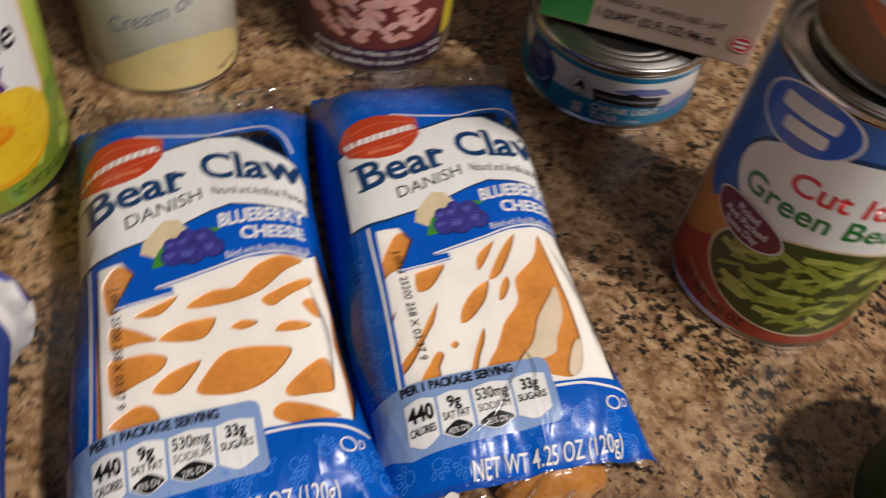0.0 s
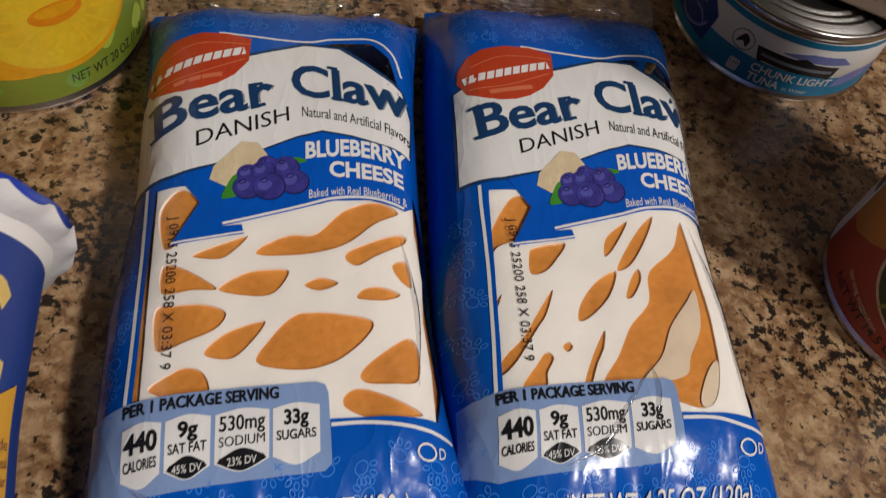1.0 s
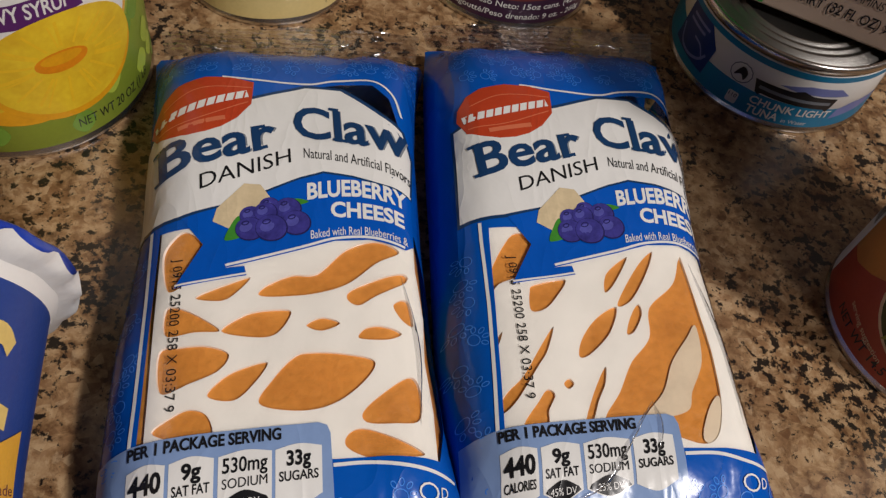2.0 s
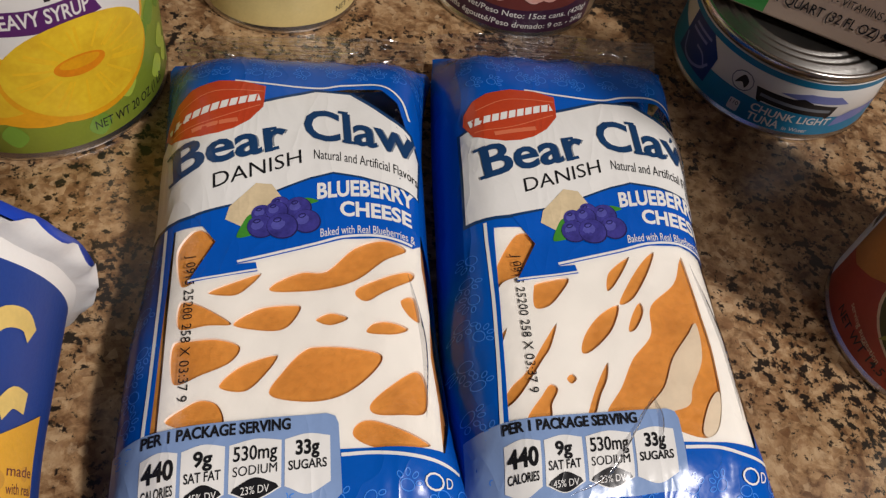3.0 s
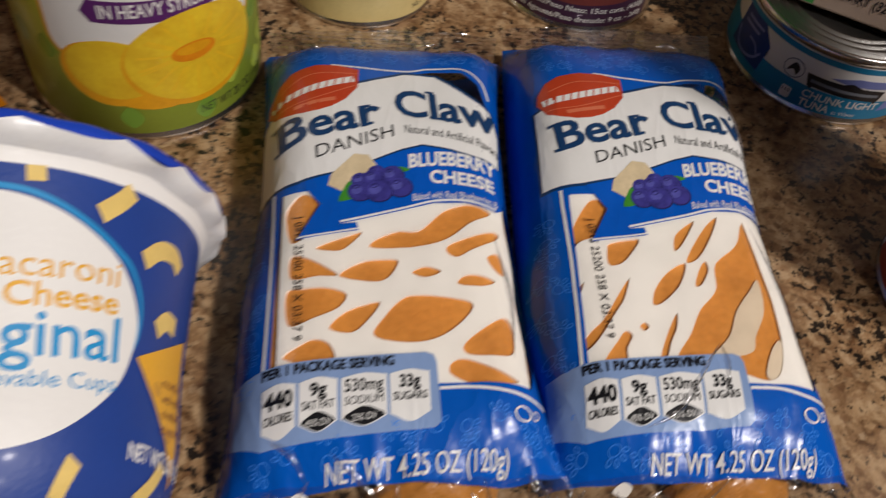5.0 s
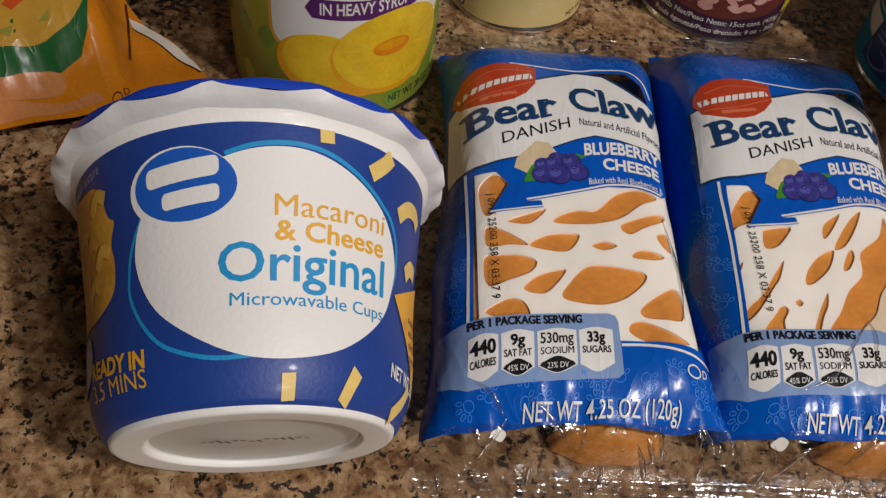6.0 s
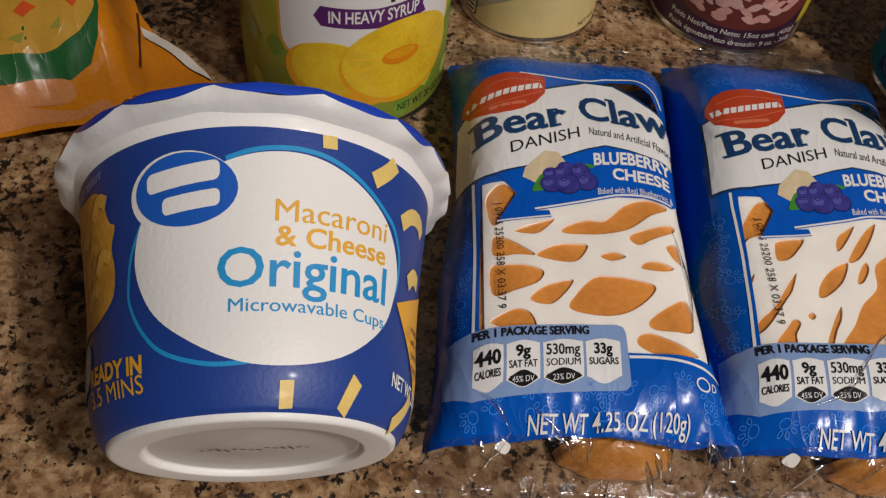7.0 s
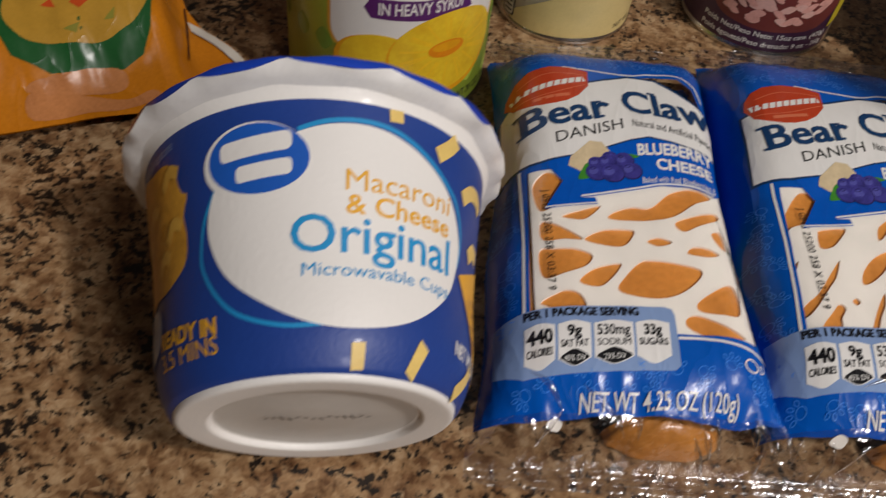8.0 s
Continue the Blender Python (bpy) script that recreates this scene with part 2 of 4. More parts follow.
def lathe(profile, n=72, close=False):
    """A turned mesh from (radius, height) in millimetres, round the z axis."""
    bm = bmesh.new()
    rings = []
    for r, z in profile:
        if r < 1e-6:
            rings.append([bm.verts.new((0, 0, z * 0.001))])
        else:
            rings.append([bm.verts.new((r * 0.001 * math.cos(2 * math.pi * i / n), r * 0.001 * math.sin(2 * math.pi * i / n), z * 0.001)) for i in range(n)])
    for p, q in zip(rings, rings[1:]):
        for i in range(n):
            j = (i + 1) % n
            if len(p) == 1 and len(q) > 1:
                bm.faces.new((p[0], q[j], q[i]))
            elif len(q) == 1 and len(p) > 1:
                bm.faces.new((p[i], p[j], q[0]))
            elif len(p) > 1:
                bm.faces.new((p[i], p[j], q[j], q[i]))
    return bm


def slab(x0, y0, z0, x1, y1, z1, bevel=0.0):
    bm = bmesh.new()
    bmesh.ops.create_cube(bm, size=1)
    bmesh.ops.scale(bm, vec=(x1 - x0, y1 - y0, z1 - z0), verts=bm.verts)
    bmesh.ops.translate(bm, vec=((x0 + x1) / 2, (y0 + y1) / 2, (z0 + z1) / 2), verts=bm.verts)
    if bevel:
        bmesh.ops.bevel(bm, geom=bm.edges[:], offset=bevel, segments=3, affect="EDGES", profile=0.5)
    return bm


def thing(name, m, label, category, group=""):
    ob = new(name)
    ob.matrix_world = m
    ob.empty_display_size = 0.02
    return tagged(ob, label, category, group)


def round_can(r):
    """Wraps print on an upright cylinder: degrees from its front (facing -y), and millimetres up."""
    def on(u, v, lift):
        a = radians(u) - math.pi / 2
        return Vector(((r + lift) * 0.001 * math.cos(a), (r + lift) * 0.001 * math.sin(a), v * 0.001))
    return on


# ---- the room and the counter ----
WALL = material("wall_paint", (0.11, 0.09, 0.075), rough=0.8, vary=0.04, scale=3, fine=200, bump=0.05)
CEILING = material("ceiling_paint", (0.22, 0.21, 0.20), rough=0.9, vary=0.03, scale=3, fine=200)
FLOOR = material("floor_boards", (0.22, 0.13, 0.07), rough=0.5, vary=0.15, scale=8, fine=120)
CABINET = material("cabinet_paint", (0.20, 0.11, 0.05), rough=0.5, vary=0.15, scale=12, fine=150)


def setting(name, box, mat, label, bevel=0.0):
    return tagged(part(name, slab(*box, bevel), mat, None, smooth=False), label, kind="structure")


setting("floor", (-2.1, -2.6, -0.95, 2.1, 0.72, -0.90), FLOOR, "brown wooden kitchen floor")
setting("wall_north", (-2.1, 0.62, -0.90, 2.1, 0.72, 1.9), WALL, "plain beige painted kitchen wall")
setting("wall_south", (-2.1, -2.6, -0.90, 2.1, -2.5, 1.9), WALL, "plain beige painted kitchen wall")
setting("wall_east", (2.0, -2.5, -0.90, 2.1, 0.62, 1.9), WALL, "plain beige painted kitchen wall")
setting("wall_west", (-2.1, -2.5, -0.90, -2.0, 0.62, 1.9), WALL, "plain beige painted kitchen wall")
setting("ceiling", (-2.1, -2.6, 1.9, 2.1, 0.72, 2.0), CEILING, "plain white kitchen ceiling")
setting("counter_base", (-1.5, -0.17, -0.90, 1.5, 0.62, -0.04), CABINET, "brown wooden counter base below the stone top")
setting("countertop", (-1.5, -0.20, -0.04, 1.5, 0.62, 0.0), GRANITE, "polished brown speckled granite countertop", 0.004)

# ---- wrapped pastries ----
BERRY_PALE = material("pale_blueberry_print", (0.085, 0.085, 0.36), vary=0.2, scale=330, **WRAP)
PAW = material("pale_paw_print", (0.05, 0.25, 0.80), vary=0.04, **WRAP)


def pack_surface(seed, left, right, left_end, right_end, left_power, spread, top):
    """The pillow of a wrapped pastry: millimetres across and along, from its middle."""
    def sides(y):
        k = (abs(y) / 90) ** 3
        flare = min(1.0, abs(y) / 90) ** 7 if y < 0 else 0.0
        wide = spread * min(1.0, max(0.0, (14 - y) / 40))
        return left + left_end * k - 3.5 * flare - wide, right + right_end * k + 6.0 * flare

    def height(x, y):
        lo, hi = sides(y)
        a, b = (2 * x - lo - hi) / (hi - lo), abs(y) / (top if y > 0 else 97.0)
        pinch, taper = min(1.0, b) ** 6, (6, 1.6) if y > 0 else (6, 0.6)
        side = 9 if a > 0 else left_power
        full = max(0.0, 1 - abs(a) ** (side + ((5.0 if y > 0 else 2.0) - side) * pinch)) ** (0.5 + 0.4 * pinch) * max(0.0, 1 - b ** taper[0]) ** taper[1]
        crease = noise.noise((x * 0.045 + seed, y * 0.045, 0.3)) * 1.6 + noise.noise((x * 0.13, y * 0.10 + seed, 1.7)) * 0.6
        ends = 0.3 + 1.2 * (b ** 4 + abs(a) ** 6)
        fold = abs(noise.noise((x * 0.085 + seed, y * 0.035 + x * 0.03, 4.1))) * 5.0 * min(1.0, max(0.0, b - 0.70) * 3.6)
        crimp = 0.35 * math.sin(y * 2.6) * (b > 1.0)
        limp = 0.8 * (1 - min(1.0, full * 3)) * (1 + noise.noise((x * 0.08, y * 0.05, seed)))
        return 3.0 + (31.5 + 3.5 * min(1, max(0, y / 30))) * full + (crease * ends - fold) * min(1.0, full * 2.2) + crimp + limp

    def on(x, y, lift):
        if abs(y) < 91:
            lo, hi = sides(y)
            x = min(max(x, lo + 0.25), hi - 0.25)
        z, d = height(x, y), 0.6
        n = Vector((height(x - d, y) - height(x + d, y), height(x, y - d) - height(x, y + d), 2 * d)).normalized()
        return Vector((x, y, z)) * 0.001 + n * lift * 0.001
    return on, sides


def rings(centres, width):
    """Thin oval outlines as one flat mesh: rows of x, y, rx, ry, turn."""
    bm = bmesh.new()
    for x, y, rx, ry, turn in centres:
        outer, inner = oval(x, y, rx, ry, turn, 12), oval(x, y, rx - width, ry - width, turn, 12)
        a, b = [bm.verts.new((*p, 0)) for p in outer], [bm.verts.new((*p, 0)) for p in inner]
        for i in range(12):
            bm.faces.new((a[i - 1], a[i], b[i], b[i - 1]))
    return bm


def danish_pack(m, label, seed, body_shape, bare, extra_icing, creases):
    pack = thing("pastry_pack", m, label, "packaged pastry", "packs of bear claw pastry")
    on, sides = pack_surface(seed, *body_shape)
    top = body_shape[-1] - 9
    rnd = random.Random(seed)

    # wrapper: printed blue film with a clear window in the middle and a slit above the name
    lo, hi = sides(-87)
    outline = [(lo + 1 + (hi - lo - 2) * k / 24, 0.0) for k in range(25)]
    outline = [(x, -88 + 0.8 * math.sin(x * 0.1 + seed) + 5 * max(0.0, x / 50) ** 3) for x, _ in outline]
    for k in range(30):
        y = -79 + (top + 82) * (k + 0.5) / 30
        outline.append((sides(y)[1] - 0.3, y))
    outline += [(x, top + 0.8 * math.sin(x * 0.12 + seed) + 3.5 * abs(x / 47) ** 3) for x in range(46, -49, -4)]
    for k in range(30):
        y = top + 4 - (top + 90) * (k + 0.5) / 30
        outline.append((sides(y)[0] + 0.3, y))
    n = len(outline)
    edge = sides(-20)[1]
    window = [(-37.0, 4), (-37.6, -25), (-38.4, -62), (-10, -62), (8, -63.0), (20, -62.8), (edge - 4, -63.5), (edge - 0.9, -52), (edge - 0.7, -30), (edge - 1.2, -12), (edge - 5, 4)]
    slit = [(-10, 50), (4, 54.5), (14, 57), (24, 57.5), (29, 52), (31, 42), (26, 40), (14, 52)]
    bm = flat(outline, window, slit)
    cut_grid(bm, (2.2, 3))
    for v in bm.verts:
        v.co = on(v.co.x, v.co.y, 0)
    part("wrapper", bm, BLUE, pack, "glossy blue printed plastic wrapper")
    skirt = bmesh.new()
    up = [skirt.verts.new(on(*outline[i], 0)) for i in range(n)]
    low = [skirt.verts.new((outline[i][0] * 0.00094, max(outline[i][1] * 0.00098, -0.072), 0.0006)) for i in range(n)]
    for i in range(n):
        if abs(outline[i][1]) < 84 and abs(outline[i - 1][1]) < 84:
            skirt.faces.new((up[i - 1], low[i - 1], low[i], up[i]))
    skirt.faces.new(low)
    part("underside", skirt, BLUE, pack)

    # pastry under the film, and its icing
    body = flat(smooth_loop([(-38.5, -60), (-38, 0), (-34, 34), (0, 42), (26, 34), (edge - 1, 0), (edge - 1, -60), (27, -74), (-12, -74)], 5))
    laid("pastry", body, on, -1.0, PASTRY, pack, (3.5, 3.5), "golden brown baked pastry")
    bulge, loops = bmesh.new(), []
    for k in range(9):
        f = radians(90 * k / 8)
        wide, tall = math.cos(f), math.sin(f)
        loops.append([bulge.verts.new(((8 + 19.5 * wide * math.cos(radians(180 + 7.5 * i)) + 0.5 * math.sin(i * 1.3)) * 0.001, (-83 + (8.2 + 0.4 * math.sin(i * 0.9)) * wide * math.sin(radians(180 + 7.5 * i))) * 0.001, (1.5 + 15 * tall) * 0.001)) for i in range(25)])
    for p, q in zip(loops, loops[1:]):
        for i in range(24):
            bulge.faces.new((p[i], p[i + 1], q[i + 1], q[i]))
    part("pastry_end", bulge, PASTRY, pack, "rounded end of the golden pastry")
    west = min(x for spot in bare for x, _ in spot) - 0.8
    sheet = [(west, -66.5), (-15, -67), (8, -66), (edge - 4.4, -67), (edge - 4.0, -50), (edge - 5.2, -36), (edge - 4.0, -22), (edge - 5.6, -8), (edge - 5.0, 6), (0, 8), (west, 6)]
    holes = [smooth_loop(spot, 7) for spot in bare]
    laid("icing", flat(sheet, *holes), on, -0.25, ICING, pack, (3.5, 3.5), "glossy white drizzled icing")
    lip = bmesh.new()
    for hole in holes:
        k = len(hole)
        up = [lip.verts.new(on(x, y, -0.25)) for x, y in hole]
        dn = [lip.verts.new(on(x, y, -1.1)) for x, y in hole]
        for i in range(k):
            lip.faces.new((up[i - 1], up[i], dn[i], dn[i - 1]))
    part("icing_edge", lip, ICING, pack)
    if extra_icing:
        patches = [smooth_loop(spot, 6) for spot in extra_icing]
        laid("shaded_icing", many(*patches), on, -0.5, SHADED_ICING, pack, (3.5, 3.5), "white icing with shade put in its colour")
    drops = [smooth_loop([(x - 2.5, y), (x, y + 1.6), (x + 2.5, y + 0.4), (x + 1, y - 1.4)]) for x, y in ((-30, -89.5), (-25, -88.0))]
    laid("icing_crumb", many(drops[0]), on, 0.5, ICING, pack)
    laid("window_film", flat(window), on, 0.15, FILM, pack, (3, 3), "clear plastic window")
    laid("slit_film", flat(slit), on, 0.15, FILM, pack, (3, 3))
    end = [(lo + 2, -86.6), (lo - 1, -92), (lo - 2, -103), (-34, -106), (-20, -104.6), (-6, -107), (10, -105.6), (28, -106.6), (hi - 1, -102), (hi + 3, -92), (hi - 1, -83.5), (30, -86), (0, -87)]
    laid("bottom_seal", flat(end), on, 0.4, SEAL, pack, (2, 0.8), "crimped clear plastic end seal")
    laid("top_seal", flat([(-45, top + 6), (-20, top + 1), (20, top + 1), (45, top + 6), (48, top + 22), (10, top + 24), (-30, top + 21), (-47, top + 18)]), on, 0.4, SEAL, pack, (2, 0.8), "crimped clear plastic end seal")

    tab = [stroke([(-8 + 0.9 * k, -106.5), (-8 + 0.9 * k, -97.5)], 0.35) for k in range(12)] + [stroke([(-8.4, -106 + 1.1 * k), (2.4, -106 + 1.1 * k)], 0.3) for k in range(8)]
    for k, one in enumerate(tab):
        laid("seal_crimp", flat(one), on, 0.6 + 0.004 * k, SEAL, pack, (4, 4)).visible_shadow = False
    for film in pack.children:
        if film.name.split(".")[0] in ("window_film", "slit_film", "bottom_seal", "top_seal"):
            film.visible_shadow = False
    for k in range(15):
        x0, y0, lean = rnd.uniform(lo + 4, hi - 6), rnd.uniform(-103, -91), rnd.uniform(-1.1, 1.1)
        creases = creases + [[(x0, y0), (x0 + 4 * lean, y0 + rnd.uniform(2, 3.5)), (x0 + 9 * lean, y0 + rnd.uniform(4, 7))]]
    for k in range(6):
        x0, y0 = rnd.uniform(-40, 30), rnd.uniform(top + 4, top + 16)
        creases = creases + [[(x0, y0), (x0 + 5, y0 + rnd.uniform(-1, 1)), (x0 + 11, y0 + rnd.uniform(-2, 2))]]
    for pts in creases:
        ridge = bmesh.new()
        path = smooth_line(pts, 8)
        rows = []
        for i, q in enumerate(path):
            p, nx = Vector(path[max(i - 1, 0)]), Vector(path[min(i + 1, len(path) - 1)])
            across = Vector(((nx - p).y, -(nx - p).x)).normalized()
            thin = math.sin(math.pi * (i + 0.4) / (len(path) - 0.2))
            rows.append([ridge.verts.new(on(q[0] + across.x * u * thin, q[1] + across.y * u * thin, 0.35 + h * thin)) for u, h in ((-0.9, 0.0), (-0.45, 0.5), (0, 0.8), (0.45, 0.5), (0.9, 0.0))])
        for a, b in zip(rows, rows[1:]):
            for k in range(4):
                ridge.faces.new((a[k], b[k], b[k + 1], a[k + 1]))
        part("film_crease", ridge, SEAL, pack, "glinting crease in the clear film").visible_shadow = False

    # print on the wrapper
    paws = []
    spots = [(x, y) for y in (-81, -73.5) for x in range(-40, 42, 8)] + [(x, y) for y in (65, 72.5, 80, 87) for x in range(-40, 42, 8)] + [(-43.6 - 2.6 * (k % 2), -60 + 7 * k) for k in range(9)]
    for x, y in spots:
        x, y, turn = x + rnd.uniform(-1.6, 1.6), y + rnd.uniform(-1.4, 1.4), rnd.uniform(0, 360)
        paws += [(x, y, 1.9, 1.5, turn)] + [(x + 3.0 * math.cos(radians(turn + b)), y + 3.0 * math.sin(radians(turn + b)), 1.05, 0.7, turn + b) for b in (30, 70, 110, 150)]
    tagged(laid("paw_pattern", rings(paws, 0.26), on, 0.12, PAW, pack, (6, 6)), kind="stuff")
    line = lambda pts, w: stroke(smooth_line(pts), w)  # noqa: E731
    for one in (line([(-39.4, 6), (-39.2, -24), (-40.0, -60)], 0.9), line([(8, -64.4), (17.3, -64.2), (edge - 8, -66), (edge, -67.6)], 0.9),
         line([(-22, 59.5), (-9, 57.6), (4, 56.4), (12, 58.4), (24, 59.6), (30, 54.5), (32.5, 46)], 0.8)):
        laid("border_line", flat(one), on, 0.2, WHITE, pack)
    low = [(33.0, 16.9), (24.5, 18.4), (16.1, 20.5), (7.7, 21.7), (1, 19.6), (-10.5, 14.5), (-20.8, 10.8), (-32.5, 8.0)]
    high = [(-44.0, 41.6), (-26, 45), (-11, 49.4), (3, 54.4), (13.8, 54.0), (25.5, 44), (32.0, 39.4), (34.3, 30.7)]
    laid("name_panel_edge", flat([(-45.1, 6.2), (-44.8, 42.6)] + [(x, y + 1.3) for x, y in high[1:4]] + [(x + 1.0, y + 0.9) for x, y in high[4:]] + [(x + 0.6, y - 1.0) for x, y in low]), on, 0.18, NAVY, pack, (3, 3))
    laid("name_panel", flat([(-44.4, 7.4)] + high + low), on, 0.24, WHITE, pack, (3, 3), "white printed name panel")
    ribbon = [(-31.3, 7.3), (-25.1, -1.5), (-32, -14.8), (-13.4, -11.6), (-14, -8.6), (-19.2, -9.2), (0.6, -3.8), (10.5, -0.7), (20.2, -0.2), (30.3, -2.6), (33, 0), (33.2, 16.2)] + [(x, y - 0.7) for x, y in low[1:-1]]
    laid("flavour_ribbon", flat(ribbon), on, 0.21, DEEP_BLUE, pack, (3, 3), "blue printed ribbon")
    laid("ribbon_line", many(line([(-31.8, -14.1), (-22, -12.6), (-13.6, -11.0)], 0.6), line([(-19.0, -8.4), (0.6, -3.0), (10.5, 0.1), (20.2, 0.6), (30.1, -1.8)], 0.8),
         line([(-20.5, 13.6), (-12, 15.0)], 0.8), line([(-9, 15.6), (1.1, 20.2), (7.7, 22.3), (16.1, 21.1), (24.5, 19.0), (33.2, 16.6)], 0.6)), on, 0.30, WHITE, pack)
    laid("logo", flat([(-42.5, 49.5), (-39.6, 54.6), (-35, 57.8), (-27, 59.6), (-19, 58.8), (-12.4, 56.5), (-13, 46.8), (-17, 41.2), (-21.6, 37.8), (-26, 36.2), (-31, 35.8), (-36, 36.8), (-40.5, 39), (-43, 45)]), on, 0.28, RED, pack, (3, 3), "red printed logo patch")
    laid("logo_bar", many(stroke([(-41.3, 44.5), (-32, 46.4), (-14.2, 51.2)], 3.0)), on, 0.34, WHITE, pack, (3, 3))
    laid("logo_bar_core", many(*[stroke([(-40.2 + 2.75 * k, 42.6 + 0.70 * k), (-39.6 + 2.75 * k, 46.4 + 0.66 * k)], 0.5) for k in range(10)]), on, 0.40, RED, pack, (3, 3))
    laid("logo_line", many(line([(-40, 40.5), (-28, 42), (-14, 47.6)], 0.35), line([(-39, 50), (-28, 54.5), (-13, 54)], 0.35), stroke([(-34, 39.0), (-20.5, 41.4)], 1.7)), on, 0.34, RED_LIGHT, pack)

    def say(words, a, b, h, mat, bold=0.0, arch=0.0, lean=0.0, lift=0.36, up=None):
        laid("lettering", lettering(words, a, b, h, bold, arch, lean, up), on, lift, mat, pack, (4, 4))

    for grow, mat, lift, off in ((0.0, GREY, 0.30, 0.6), (0.022, NAVY, 0.50, 0.0)):
        say("Bear", (-38.2 + off, 21.6), (-5.4 + off, 30.2), 11.8, mat, grow, 0.0, -0.10, lift)
        say("Claw", (-0.6 + off, 33.9), (33.6 + off, 28.6), 12.6, mat, grow, 0.6, -0.02, lift)
    serifs = [stroke([(x - 1.6, y - 0.5), (x + 2.0, y + 0.5)], 1.2) for x, y in ((-38.0, 22.2), (-39.3, 33.0))]
    serifs += [stroke([(x - 2.0, y - 0.5), (x + 2.0, y + 0.5)], 1.1) for x, y in ((-10.0, 29.4), (-10.9, 37.2))] + [stroke([(10.8, 33.0), (15.2, 32.3)], 1.1), stroke([(9.8, 45.6), (12.8, 45.2)], 1.1)]
    for one in serifs:
        laid("lettering_serif", flat(one), on, 0.54, NAVY, pack)
    say("DANISH", (-26.6, 16.0), (-1.4, 24.6), 4.9, BLACK, 0.0, 0.0, -0.05)
    say("Natural and Artificial Flavors", (2.2, 26.2), (33.4, 20.4), 3.4, BLACK, 0.0, 1.0)
    say("BLUEBERRY", (3.0, 12.4), (31.6, 11.0), 5.2, WHITE, 0.034, 2.0)
    say("CHEESE", (9.5, 7.0), (30.4, 4.6), 4.8, WHITE, 0.034, 0.8)
    say("Baked with Real Blueberries &", (3.8, -0.2), (31.0, -1.2), 2.6, WHITE, 0.0, 2.0)
    say("J 0915 25200 258 X 03:37 9", (-32.6, -5.5), (-32.2, -49.5), 2.5, BLACK, 0.0, lift=0.2, up=(1, 0.0))
    laid("cheese_picture", flat([(-22.8, 5.6), (-21.8, 9.6), (-14.5, 17.6), (-10, 17.2), (-7.0, 12.6), (-12, 6), (-18.3, 3.2)]), on, 0.40, CHEESE, pack)
    laid("leaf_picture", many(smooth_loop([(-19.2, -0.6), (-18.4, 3.2), (-15.7, 7.2), (-13.5, 1.8)]), smooth_loop([(-3, 11.2), (0, 12.6), (3.4, 11.6), (0, 10.4)])), on, 0.42, LEAF, pack)
    berries = ((-7.6, 10.4, 2.7), (-2.4, 9.4, 3.5), (-12.6, 7.4, 3.0), (-8.6, 8.4, 3.1), (-12.9, 3.2, 3.7), (-0.2, 4.9, 3.8), (-7.0, 3.4, 4.2))
    for k, (x, y, r) in enumerate(berries):
        laid("berry_shade", flat(oval(x + 0.15, y - 0.15, r * 1.07, r * 1.02, 0, 20)), on, 0.425 + 0.03 * k, BERRY_DARK, pack)
        laid("berry_glint", flat(oval(x - r * 0.25, y + r * 0.1, r * 0.5, r * 0.38, 30, 14)), on, 0.45 + 0.03 * k, BERRY_PALE, pack)
        laid("berry_picture", flat(oval(x, y, r, r * 0.95, 0, 20)), on, 0.44 + 0.03 * k, BERRY, pack)
        laid("berry_crown", rings([(x - r * 0.3, y + r * 0.45, r * 0.3, r * 0.2, 20)], 0.35), on, 0.46 + 0.03 * k, BERRY_DARK, pack)

    # the facts panel
    at = lambda u, v: (-39.9 + u, -61.2 + u * 0.085 + v)  # noqa: E731
    shape = lambda loop: [at(u, v) for u, v in loop]  # noqa: E731
    laid("facts_panel", flat(shape([(-8.5, 3.6), (0, 4.2), (20, 4.0), (44.5, 3.5), (46.6, 2.6), (47.4, 0.6), (48, -16.2), (46.4, -17.6), (0, -17.2), (-8.5, -13.0)])), on, 0.22, PALE_BLUE, pack, (3, 3), "pale blue printed facts panel")
    say("PER 1 PACKAGE SERVING", at(0.0, 0.7), at(35.6, 0.2), 2.9, BLACK, 0.030, lift=0.5)
    for (u0, u1), big, small, low in zip(((0.0, 8.9), (9.8, 20.0), (21.0, 33.4), (34.2, 45.2)), ("440", "9g", "530mg", "33g"), ("CALORIES", "SAT FAT", "SODIUM", "SUGARS"), ("", "45% DV", "23% DV", "")):
        mid = (u0 + u1) / 2
        loop = smooth_line([(u0, -13.2), (mid, -15.4), (u1, -13.2)], 6) + smooth_line([(u1, -2.2), (mid, -1.2), (u0, -2.2)], 6)
        laid("facts_cell", flat(shape(loop)), on, 0.34, WHITE, pack, (3, 3))
        w = (u1 - u0) * (0.42 if big not in ("9g", "33g") else 0.22 if big == "9g" else 0.26)
        tall = 4.6 if big == "440" else 3.5
        v = -8.0 if big == "440" else -6.2
        say(big, at(mid - w, v), at(mid + w, v), tall, BLACK, 0.014 if "m" in big else 0.034, lift=0.5)
        w = (u1 - u0) * 0.42
        v = -11.6 if big == "440" else -9.7
        say(small, at(mid - w, v), at(mid + w, v), 2.2, BLACK, 0.0 if "M" in small else 0.018, lift=0.5)
        if low:
            lens = smooth_line([(u0 + 0.6, -13.1), (mid, -15.2), (u1 - 0.6, -13.1)], 5) + smooth_line([(u1 - 1.2, -12.2), (mid, -10.4), (u0 + 1.2, -12.2)], 5)
